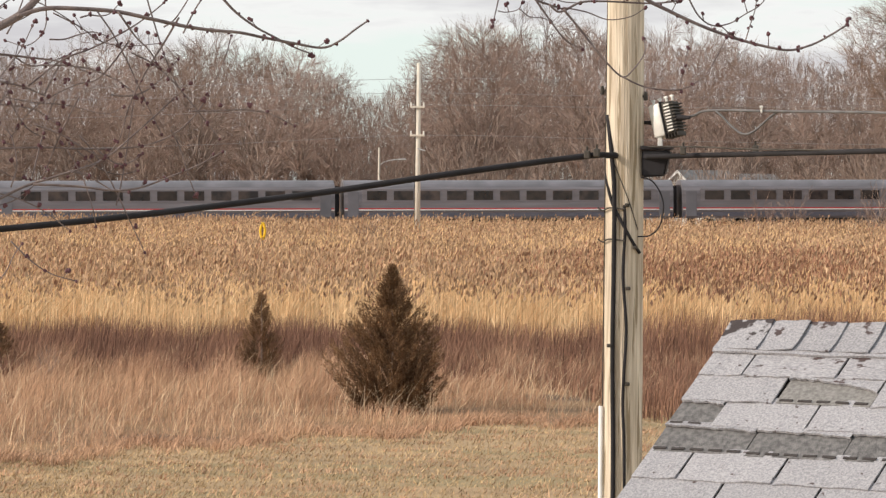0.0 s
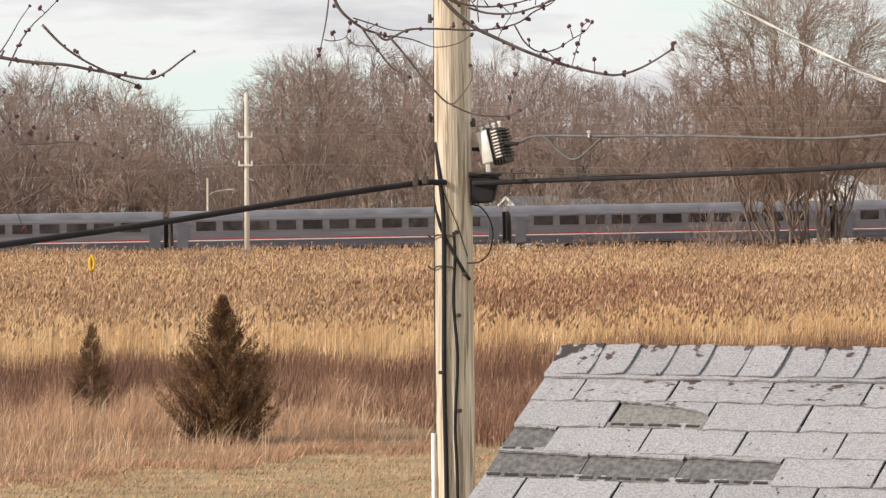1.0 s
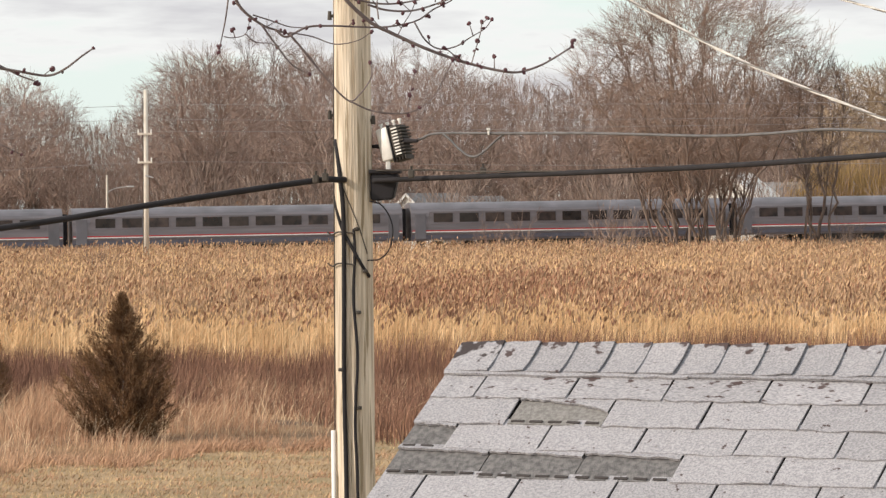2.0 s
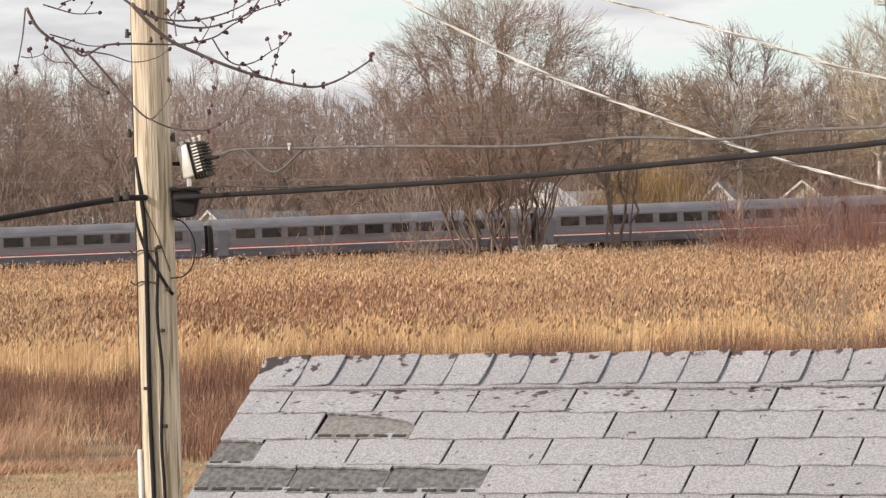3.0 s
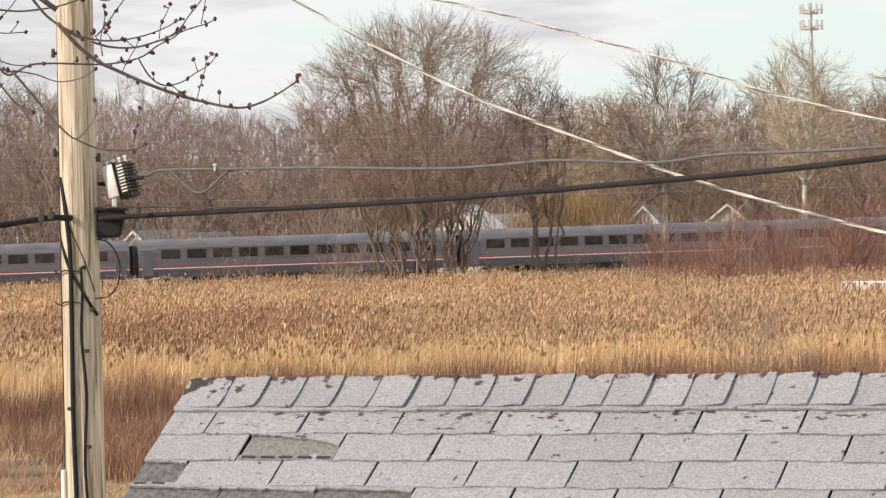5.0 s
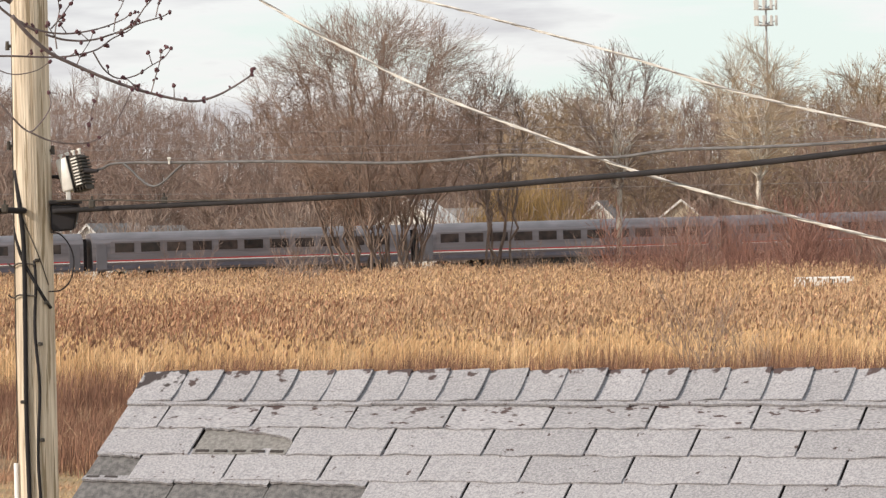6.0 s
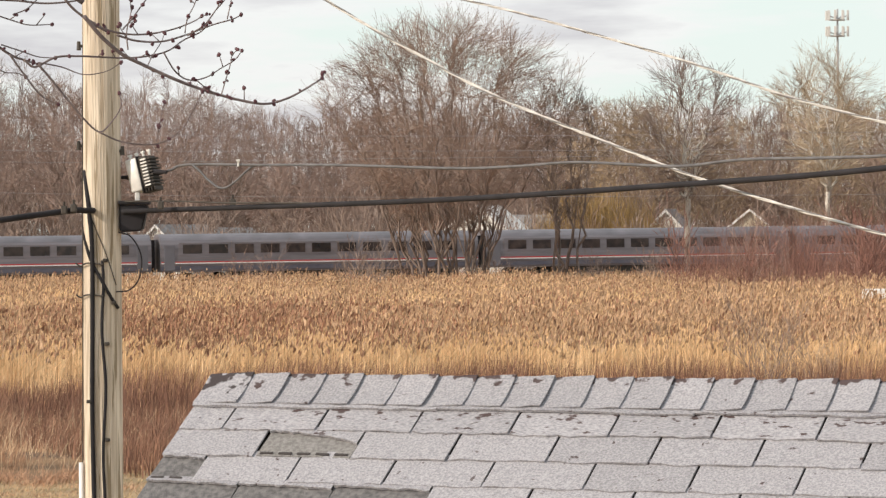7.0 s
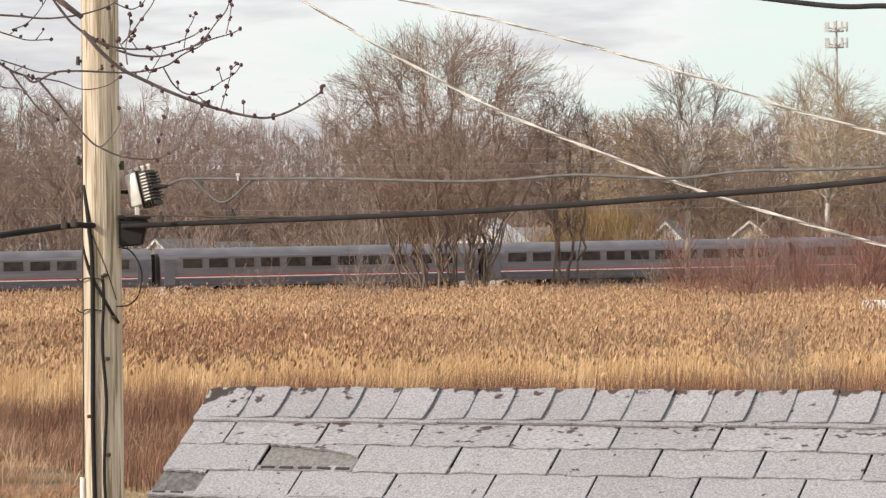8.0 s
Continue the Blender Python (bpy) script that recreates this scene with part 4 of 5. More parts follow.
cable("distribution_cable", [(-4.42, 1.02, 26.55), (-4.29, 1.06, 26.5), (-4.02, 1.14, 26.4), (-2.95, 1.13, 26), (-1.61, 1.12, 25.4), (0.18, 1.06, 24.6), (1.08, 1.08, 24.2), (1.98, 1.14, 23.8), (2.52, 1.13, 23.6), (3.77, 1.07, 23), (4.84, 1.17, 22.5), (7.05, 1.21, 21.5), (14, 1.5, 19)], 0.010, M_GREYCABLE, "grey aluminium distribution cable with a wavy run", steps=8)
cable("cable_expansion_loop", [(-3.95, 1.13, 26.35), (-3.83, 1.03, 26.3), (-3.70, 0.89, 26.25), (-3.52, 0.77, 26.2), (-3.34, 0.82, 26.15), (-3.03, 1.09, 26.05), (-2.85, 1.13, 26)], 0.0085, M_GREYCABLE, "grey expansion loop hanging below the cable")
cable("top_cable", [(-5.38, 7.0, 26.6), (0, 4.75, 25), (5.39, 3.86, 22), (7.05, 3.74, 21), (8.4, 3.69, 20.5), (10, 3.7, 19.8), (14, 3.8, 18)], 0.016, M_RUBBER, "black cable from the top of the pole")


def twisted(points, r, label):
    """A service drop of two conductors wound round a bare one."""
    line = smooth_line(sky_line(points), 40)
    ob = empty("service_drop", Matrix(), label, "service wire", "service wires")
    for k, mat in enumerate((M_WIRE, M_WIRE, M_WIRE_DULL)):
        wound, run_m = [], 0.0
        for i, p in enumerate(line):
            way = (line[min(i + 1, len(line) - 1)] - line[max(i - 1, 0)]).normalized()
            side = way.cross(Vector((0, 0, 1))).normalized()
            up = side.cross(way)
            run_m += (p - line[i - 1]).length if i else 0
            a = run_m * math.tau / 0.55 + k * math.tau / 3
            wound.append(p + (side * math.cos(a) + up * math.sin(a)) * r * 0.55)
        part("conductor", tube(bmesh.new(), wound, r * 0.52, sides=5), mat, ob, "", True)
    return ob


twisted([(-5.38, 6.3, 26.6), (-3.4, 4.75, 26), (-1.46, 3.51, 25.4), (-0.35, 2.86, 25), (0.93, 2.17, 24.5), (2.88, 1.35, 23.8), (4.38, 0.77, 23.2), (7.01, -0.04, 22.3), (10, -0.8, 21.2), (14, -1.6, 20)], 0.0105, "pale twisted service wire sloping down from the pole")
twisted([(-5.38, 5.2, 26.6), (-2, 4.28, 25.5), (0.66, 3.66, 24.4), (1.64, 3.40, 24), (3.87, 2.73, 23), (5.64, 2.11, 22), (7.93, 1.49, 21), (10, 0.95, 20), (14, 0.1, 18)], 0.0088, "pale twisted service wire high beside the pole")

# ---- far power line ----
FAR = polar(-8.67, 235)
fp = empty("power_pole", Matrix.Translation(FAR), "weathered grey power pole standing in the reeds", "utility pole")
part("shaft", rod(bmesh.new(), (0, 0, 0), (0.05, 0, 13.15), 0.20, 0.13, 12), M_FARPOLE, fp, "", True)
for z in (10.3, 8.45):
    part("crossarm", box(bmesh.new(), 0, -0.2, z, 0.95, 0.12, 0.13, bevel=0.015), M_FARPOLE, fp)
    for x in (-0.42, 0.42):
        bm = rod(bmesh.new(), (x, -0.2, z + 0.06), (x, -0.2, z + 0.3), 0.06, 0.04, 8)
        part("insulator", bm, M_CASE, fp, "pale insulator")
part("ground_lead", rod(bmesh.new(), (-0.19, -0.1, 0.2), (-0.12, -0.1, 12.6), 0.02, sides=6), M_IRON, fp)
part("bracket", rod(bmesh.new(), (0, -0.15, 7.6), (0.55, -0.2, 7.45), 0.045, 0.04, 6), M_GALV, fp)
for pts in ([(-30, 0.6), (-15.8, 0.92), (-12.07, 1.05), (-8.79, 1.20), (-5.71, 1.18), (-3.66, 1.19), (-1.28, 1.22), (3, 1.24), (12, 1.3)],
            [(-30, 1.1), (-15.8, 1.23), (-12.07, 1.30), (-8.67, 1.39), (-5.7, 1.36), (-1.3, 1.34), (3, 1.33), (12, 1.3)],
            [(-30, 1.2), (-15.8, 1.41), (-12.07, 1.49), (-8.67, 1.62), (-5.72, 1.61), (-1.28, 1.58), (3, 1.57), (12, 1.6)],
            [(-30, 0.2), (-15.8, 0.45), (-12.07, 0.55), (-8.71, 0.72), (-5.71, 0.68), (-3.65, 0.64), (-1.27, 0.61), (3, 0.6), (12, 0.6)]):
    cable("power_wire", [(a, e, 235 if a < 0 else 235 + a) for a, e in pts], 0.014, M_FARWIRE, "weathered power wire strung past the grey pole", "wire", 6, 4, "power wires")
lp = empty("street_lamp", Matrix.Translation(polar(-9.28, 318)), "pale street lamp pole behind the railway", "street lamp")
part("post", rod(bmesh.new(), (0, 0, 0), (0, 0, 8.4), 0.14, 0.09, 8), M_FARPOLE, lp)
part("arm", tube(bmesh.new(), smooth_line([(0, 0, 6.8), (0.6, 0, 7.2), (1.9, 0, 7.4)], 4), 0.05, sides=6), M_GALV, lp)
part("lamp_head", box(bmesh.new(), 2.1, 0, 7.38, 0.6, 0.25, 0.14, bevel=0.04), M_GALV, lp)
mk = empty("yellow_marker", Matrix.Translation(polar(-11.12, 150)), "yellow hollow marker on a thin post in the reeds", "marker")
part("post", rod(bmesh.new(), (0, 0.03, 0), (0, 0.03, 3.55), 0.02, sides=6), M_IRON, mk)
bm = bmesh.new()
ring = [Vector((0.10 * math.sin(a) * (1 - 0.25 * abs(math.cos(a))), 0, 3.38 + 0.33 * math.cos(a))) for a in [math.tau * k / 20 for k in range(21)]]
tube(bm, ring, 0.055, sides=6)
part("frame", bm, M_YELLOW, mk, "bright yellow oval frame", True)


# ---- junipers ----
def juniper(az, d, height, radius, seed, label, boughs=170, tufts=85):
    """Rising boughs round a leader, each set with short sprays; the crown tapers to a thin top, with gaps between its boughs."""
    r = np.random.default_rng(seed)
    ob = empty("juniper_bush", Matrix.Translation(polar(az, d)), label, "juniper", "junipers")
    part("trunk", tube(bmesh.new(), [Vector((0, 0, -0.05)), Vector((0.03, 0.02, height * 0.5)), Vector((0, 0, height * 0.97))], 0.035, 0.008, 6), M_BARK, ob)
    bases, ways = [], []
    lobes = r.uniform(0.62, 1.2, 7)
    for k in range(boughs):
        u = ((k + r.uniform(0, 1)) / boughs) ** 1.12
        a = r.uniform(0, math.tau)
        shell = radius * np.interp(u, [0, 0.2, 0.4, 0.62, 0.8, 0.9, 1.0], [0.60, 0.86, 0.96, 0.72, 0.36, 0.12, 0.02])
        shell *= lobes[int(a / math.tau * 7) % 7] * r.uniform(0.55, 1.12)
        rise = shell * r.uniform(0.65, 1.15)
        z1 = height * (0.06 + 0.92 * u)
        start = np.array([0, 0, max(0.02, z1 - rise)])
        tip = np.array([math.cos(a) * shell, math.sin(a) * shell, z1])
        m = max(12, int(tufts * (0.25 + shell / radius)))
        s = r.uniform(0.12, 1.0, m) ** 0.7
        bow = np.c_[np.zeros((m, 2)), -0.22 * rise * np.sin(s * math.pi)]
        bases.append(start + (tip - start) * s[:, None] + bow + r.normal(0, 0.035, (m, 3)))
        w = (tip - start) / max(0.05, np.linalg.norm(tip - start))
        ways.append(np.repeat(w[None], m, 0) + np.array([0, 0, 0.25]) + r.normal(0, 0.42, (m, 3)))
    b, w = np.concatenate(bases), np.concatenate(ways)
    b[:, 2] = np.maximum(b[:, 2], 0.04)
    w /= np.linalg.norm(w, axis=1)[:, None]
    n = len(b)
    side = np.cross(w, r.normal(0, 1, (n, 3)))
    side /= np.linalg.norm(side, axis=1)[:, None]
    long_t, wide_t = r.uniform(0.05, 0.14, n)[:, None], r.uniform(0.004, 0.010, n)[:, None]
    v = np.stack([b, b + w * long_t * 0.5 + side * wide_t, b + w * long_t, b + w * long_t * 0.5 - side * wide_t], 1).reshape(-1, 3)
    crown = new("crown", mesh_of("crown", v, np.arange(n * 4).reshape(n, 4), [M_JUNIPER]))
    crown.parent = ob
    return ob


juniper(-9.07, 85.6, 3.5, 1.33, 1, "large dark brown-green juniper standing in dry meadow grass", 480, 210)
juniper(-11.14, 99.5, 2.4, 0.74, 2, "small slender juniper standing in dry meadow grass", 190, 90)
juniper(-15.35, 102.0, 1.75, 0.95, 3, "rounded juniper at the edge of the dry meadow", 150, 100)


# ---- shrubs and brush ----
def shrub_kind(seed, height, stems, mats, lean=0.5, r0=0.034, min_r=0.0085):
    r = np.random.default_rng(seed)
    out = []
    for k in range(stems):
        a = r.uniform(0, math.tau)
        l = r.uniform(0.05, lean)
        limbs(r, Vector((math.cos(a), math.sin(a), 0)) * 0.15, Vector((math.cos(a) * l, math.sin(a) * l, 1)), height * r.uniform(0.7, 1), r0, 1, out, 0.45, 0.05, (0, 6, 4), wiggle=0.1, min_r=min_r)
    top = max(s[1].z for s in out)
    return limb_mesh("crown", [(s[0] * (height / top), s[1] * (height / top), s[2], s[3], s[4]) for s in out], mats)


SHRUB = [shrub_kind(81, 4.0, 5, [M_BARK_RED]), shrub_kind(82, 4.0, 8, [M_BARK]), shrub_kind(83, 4.0, 4, [M_BRUSH], 0.3), shrub_kind(84, 4.0, 6, [M_BARK], 0.45, 0.015, 0.004)]


def put_shrub(kind, az, d, size, turn, label, group=""):
    ob = empty("bare_shrub", Matrix.Translation(polar(az, d)) @ Matrix.Rotation(turn, 4, "Z"), label, "shrub", group)
    shared("crown", SHRUB[kind], ob, Matrix.Diagonal((size, size, size, 1)))


for kind, az, d, size in ((0, -2.64, 250, 1.35), (0, -3.27, 252, 1.3), (1, -1.17, 240, 1.45), (0, -1.45, 246, 1.5), (2, 4.21, 225, 1.5), (2, 4.87, 215, 1.6), (0, 5.2, 232, 1.7), (2, 5.9, 228, 1.6),
                          (0, 6.6, 236, 1.7), (2, 7.3, 238, 1.5), (2, 8.1, 232, 1.6), (1, 3.3, 252, 1.3), (1, 0.9, 258, 1.1), (1, 2.5, 256, 1.2), (0, -0.6, 255, 1.4)):
    put_shrub(kind, az, d, size, az * 3.7, "leafless shrub rising from the reeds before the railway", "railway shrubs")
shrub_rng = random.Random(4)
for k in range(36):
    put_shrub(shrub_rng.choice((0, 1, 1, 2)), -9 + k * 0.5 + shrub_rng.uniform(-0.2, 0.2), shrub_rng.uniform(304, 326), shrub_rng.uniform(1.7, 2.7), shrub_rng.uniform(0, 6.2), "leafless brown shrub behind the railway", "shrubs behind the railway")
for k in range(34):
    put_shrub(shrub_rng.choice((0, 2, 2)), shrub_rng.uniform(3.9, 10), shrub_rng.uniform(212, 262), shrub_rng.uniform(1.1, 2.1), shrub_rng.uniform(0, 6.2), "reddish leafless shrub in the thicket before the railway", "thicket shrubs")
put_shrub(1, -9.46, 196, 0.95, 0.5, "wide leafless grey shrub in the reeds")
put_shrub(3, 5.05, 106.5, 1.2, 1.5, "leafless sapling before the reed bed")
put_shrub(3, 6.0, 107, 0.85, 2.5, "low leafless shrub before the reed bed")
put_shrub(0, -14.55, 93, 0.36, 0.2, "low rusty shrub in dry meadow grass")
n = 13000
az, d, base = scatter(rng, n, 3.6, 11, 214, 266)
v, f = blades(rng, base, rng.uniform(2.4, 7.2, n) * np.clip(0.55 + (az - 3.6) * 0.45, 0.55, 1.0), rng.uniform(0.010, 0.022, n), rng.normal(0, 0.4, n))
stuff("red_brush", mesh_of("red_brush", v, f, [M_BRUSH]), "thicket of reddish leafless brush before the railway", "brush")

# yellow willow behind the railway
wrng = np.random.default_rng(15)
wil = empty("willow_tree", Matrix.Translation(polar(2.45, 318)), "leafless yellow-twigged weeping willow behind the railway", "willow")
part("trunk", tube(bmesh.new(), [Vector((0, 0, 0)), Vector((0.2, 0, 3)), Vector((-0.2, 0, 7))], 0.45, 0.2, 8), M_BARK, wil)
n = 3800
a, u = wrng.uniform(0, math.tau, n), wrng.uniform(0, 1, n) ** 0.5
top_z = 8.9 - 3.2 * u ** 2 + wrng.normal(0, 0.8, n)
base = np.c_[np.cos(a) * u * 6.4, np.sin(a) * u * 4.5, top_z - wrng.uniform(1.0, 4.0, n)]
v, f = blades(wrng, base, np.minimum(top_z - base[:, 2], 3.0), wrng.uniform(0.015, 0.045, n), wrng.normal(0, 0.4, n))
crown = new("crown", mesh_of("crown", v, f, [M_WILLOW]))
crown.parent = wil


# ---- houses behind the railway ----
def house(name, az, d, wide, deep, wall_h, ridge_h, turn, wall, roof, label, category="house", windows=2, along=False, chimney=False):
    """A gabled house; its gable looks at the viewer, or its long roof where along is set."""
    ob = empty(name, Matrix.Translation(polar(az, d)) @ Matrix.Rotation(radians(turn - az), 4, "Z"), label, category)
    turned = Matrix.Rotation(math.pi / 2, 4, "Z") if along else Matrix()
    w, l = (deep, wide) if along else (wide, deep)
    bm = bmesh.new()
    q = [(-w / 2, 0), (w / 2, 0), (w / 2, wall_h), (0, ridge_h - 0.08), (-w / 2, wall_h)]
    a, b = [bm.verts.new(turned @ Vector((x, -l / 2, z))) for x, z in q], [bm.verts.new(turned @ Vector((x, l / 2, z))) for x, z in q]
    bm.faces.new(a), bm.faces.new(b[::-1])
    for k in (0, 1, 4):
        bm.faces.new((a[k], b[k], b[(k + 1) % 5], a[(k + 1) % 5]))
    bmesh.ops.recalc_face_normals(bm, faces=bm.faces)
    part("wall", bm, wall, ob)
    run_x = w / 2 + 0.35
    slope = math.atan2(ridge_h - wall_h, w / 2)
    for s in (-1, 1):
        bm = bmesh.new()
        long_s = run_x / math.cos(slope)
        m = turned @ Matrix.Translation((0, 0, ridge_h)) @ Matrix.Rotation(s * slope, 4, "Y")
        box(bm, s * long_s / 2, 0, 0.0, long_s, l + 0.6, 0.14, m)
        part("roof", bm, roof, ob)
        bm = box(bmesh.new(), s * long_s / 2, -l / 2 - 0.31, -0.06, long_s, 0.05, 0.2, m)
        part("trim", bm, M_WHITE, ob, "white rake trim")
    face_y, span = (-w / 2 if along else -l / 2), (l if along else w)
    for k in range(windows):
        x = span * ((k + 0.5) / windows - 0.5) * 0.8
        win = part("window", box(bmesh.new(), x, face_y - 0.02, wall_h * 0.58, 1.15, 0.08, 1.3, bevel=0.02), M_WHITE, ob, "white window frame")
        part("pane", box(bmesh.new(), x, face_y - 0.055, wall_h * 0.58, 0.9, 0.04, 1.05), M_GLASSDARK, win)
    if chimney:
        part("chimney", box(bmesh.new(), 0.6, 0.8, ridge_h + 0.4, 0.7, 0.7, 1.6, bevel=0.03), M_BROWNROOF, ob)
    return ob


house("house", -4.14, 338, 7.0, 9, 3.4, 6.6, -30, M_SIDING, M_GREYROOF, "white gabled house behind the railway", windows=2)
house("house", -3.35, 346, 6.0, 7, 4.2, 6.3, -30, M_SIDING, M_GREYROOF, "white house wing with small gable behind the railway", windows=2)
house("house", -4.95, 352, 5.0, 7, 3.0, 5.6, 0, M_SIDING, M_GREYROOF, "small white gabled house behind the railway", windows=1)
house("shed", -6.06, 333, 3.4, 4, 2.9, 4.1, 0, M_BARNRED, M_BROWNROOF, "small red shed with one white-framed window", "shed", windows=1)
house("house", -7.3, 345, 12, 9, 3.0, 4.9, 4, M_TANWALL, M_BROWNROOF, "cream house with a low brown roof", windows=4, along=True, chimney=True)
house("house", -1.75, 350, 11, 8, 2.7, 4.6, -3, M_SIDING, M_GREYROOF, "low white house with a grey roof", windows=4, along=True)
house("house", 0.72, 336, 6.6, 9, 5.7, 8.25, -14, M_SIDING, M_METALROOF, "white gabled house with a pale metal roof", windows=0)
house("house", 1.75, 352, 9.5, 8, 4.6, 7.4, 5, M_TANWALL, M_GREYROOF, "house with a long grey roof behind the railway", windows=3, along=True)
house("house", 3.62, 334, 2.6, 3.0, 6.4, 7.75, -15, M_SIDING, M_GREYROOF, "narrow white gabled house behind the railway", windows=1)
house("house", 4.92, 338, 4.4, 6, 6.0, 7.75, -5, M_TANWALL, M_BROWNROOF, "brown-roofed house with a cream gable", windows=2)

# white trailer standing low in the reeds
tr = empty("white_trailer", Matrix.Translation(polar(7.1, 190)) @ Matrix.Rotation(radians(-7), 4, "Z"), "low white utility trailer half hidden by reeds", "trailer")
part("body", box(bmesh.new(), 0, 0, 2.30, 3.1, 1.5, 0.5, bevel=0.05), M_WHITE, tr)
for x in (-1.2, 1.2):
    part("leg", box(bmesh.new(), x, 0, 1.03, 0.12, 1.3, 2.06), M_IRON, tr)
for x, w in ((-0.9, 0.10), (0.35, 0.22), (1.1, 0.08)):
    part("slot", box(bmesh.new(), x, -0.755, 2.3, w, 0.03, 0.3), M_IRON, tr, "dark slot")

# ---- cell tower ----
ct = empty("cell_tower", Matrix.Translation(polar(6.27, 860)), "tall grey cell tower with two rings of antennas", "cell tower")
part("mast", rod(bmesh.new(), (0, 0, 0), (0, 0, 58.5), 0.55, 0.22, 12), M_GALV, ct)
for z in (57.0, 53.2):
    ringp = part("platform", rod(bmesh.new(), (0, 0, z - 1.2), (0, 0, z - 0.9), 1.8, sides=12), M_GALV, ct)
    for k in range(9):
        a = math.tau * k / 9 + 0.2
        p = Vector((math.cos(a) * 2.6, math.sin(a) * 2.6, z))
        bm = box(bmesh.new(), p.x, p.y, p.z, 0.5, 0.5, 2.3, bevel=0.05)
        part("antenna", bm, M_CASE, ct, "pale panel antenna")
        part("arm", rod(bmesh.new(), (0, 0, z - 0.9), p, 0.07, sides=5), M_GALV, ct)

# ---- near maple ----
maple = empty("maple_tree", Matrix.Translation(polar(-30, 13)), "bare maple with budding twigs hanging before the pole", "maple tree")
BUD = bpy.data.meshes.new("bud")
bm = bmesh.new()
bmesh.ops.create_icosphere(bm, subdivisions=1, radius=1.0)
for v in bm.verts:
    v.co.z *= 1.35
bm.to_mesh(BUD)
bm.free()
BUD.materials.append(M_BUD)
MAPLE_AT = polar(-30, 13)
brng = random.Random(77)
bud_count = [0]


def maple_limb(line, r1, r2, name="limb"):
    return part(name, tube(bmesh.new(), smooth_line([Vector(p) - MAPLE_AT for p in line], 6), r1, r2, 10), M_MAPLE, maple, "", True)


def add_bud(p, size):
    if bud_count[0] < 700:
        bud_count[0] += 1
        q = Euler((brng.uniform(-1, 1), brng.uniform(-1, 1), 0)).to_matrix().to_4x4()
        shared("bud", BUD, maple, Matrix.Translation(p) @ q @ Matrix.Diagonal((size, size, size, 1)))


def maple_branch(points, r1, r2, d, buds):
    """A twig by bearing and angular height at the distance d; buds sit in pairs at its nodes."""
    k_far = 1.35 if points[0][0] < -8.5 else 1.0
    d, r1, r2 = d * k_far, r1 * k_far, r2 * k_far
    line = smooth_line([p - MAPLE_AT for p in sky_line([(a, e, d + 0.02 * i) for i, (a, e) in enumerate(points)])], 6)
    bm = tube(bmesh.new(), line, r1, r2, 7)
    run_m, node = 0.0, brng.uniform(0.02, 0.05)
    total = sum((b - a).length for a, b in zip(line, line[1:]))
    for a, b in zip(line, line[1:]):
        run_m += (b - a).length
        if run_m > node and buds and run_m / total > 0.25:
            node = run_m + brng.uniform(0.03, 0.075) * k_far
            if brng.random() < buds:
                if brng.random() < 0.4:
                    side = Vector((brng.uniform(-1, 1), brng.uniform(-0.6, 0.6), brng.uniform(0.1, 1))).normalized()
                    tip = b + side * brng.uniform(0.012, 0.045) * k_far
                    tube(bm, [b, tip], 0.0018, 0.0012, 5)
                    for k in range(brng.choice((1, 2, 3))):
                        add_bud(tip + Vector((brng.uniform(-1, 1), brng.uniform(-1, 1), brng.uniform(-1, 1))) * 0.005, brng.uniform(0.0038, 0.0062) * k_far)
                else:
                    for k in range(brng.choice((1, 2, 2, 3))):
                        add_bud(b + Vector((brng.uniform(-1, 1), brng.uniform(-1, 1), brng.uniform(-1, 1))) * 0.0065 * k_far, brng.uniform(0.0036, 0.006) * k_far)
    if buds:
        add_bud(line[-1], 0.006)
    part("branch", bm, M_MAPLE, maple, "", True)


maple_limb([MAPLE_AT, polar(-30, 13, 3), polar(-29.8, 13, 6.2), polar(-29.4, 13, 8.6)], 0.17, 0.07, "trunk")
maple_limb([polar(-29.8, 13, 6.0), polar(-24, 13.0, 6.4), polar(-18, 12.8, 6.14), polar(-15.6, 12.7, 6.0)], 0.045, 0.018)
maple_limb([polar(-29.7, 13, 7.0), polar(-22, 11.6, 7.1), polar(-14, 10.6, 6.75), polar(-8, 9.95, 6.42), polar(-5.66, 9.9, 6.14)], 0.036, 0.007)
maple_limb([polar(-14, 10.6, 6.75), polar(-10.5, 10.2, 6.5), polar(-7.4, 10, 6.18)], 0.012, 0.005)
maple_limb([polar(-18, 12.8, 6.14), polar(-17.0, 12.8, 5.8), polar(-15.6, 12.85, 5.45)], 0.018, 0.008)
maple_branch([(-5.65, 3.49), (-5.38, 3.17), (-5.07, 2.90), (-4.76, 2.74), (-4.31, 2.53), (-3.91, 2.37), (-3.51, 2.24), (-3.06, 2.13), (-2.75, 2.10), (-2.43, 2.19), (-2.16, 2.33), (-1.89, 2.50)], 0.0060, 0.0025, 9.90, 1.00)
maple_branch([(-7.30, 3.46), (-7.13, 3.14), (-6.82, 2.89), (-6.59, 2.80), (-6.37, 2.73)], 0.0050, 0.0023, 10.00, 0.90)
maple_branch([(-6.59, 2.80), (-6.42, 2.69), (-6.10, 2.84), (-5.74, 2.86), (-5.29, 2.84), (-4.94, 2.83), (-4.58, 2.87), (-4.31, 2.95), (-4.08, 3.11), (-3.81, 3.24), (-3.67, 3.39)], 0.0035, 0.0018, 10.02, 1.00)
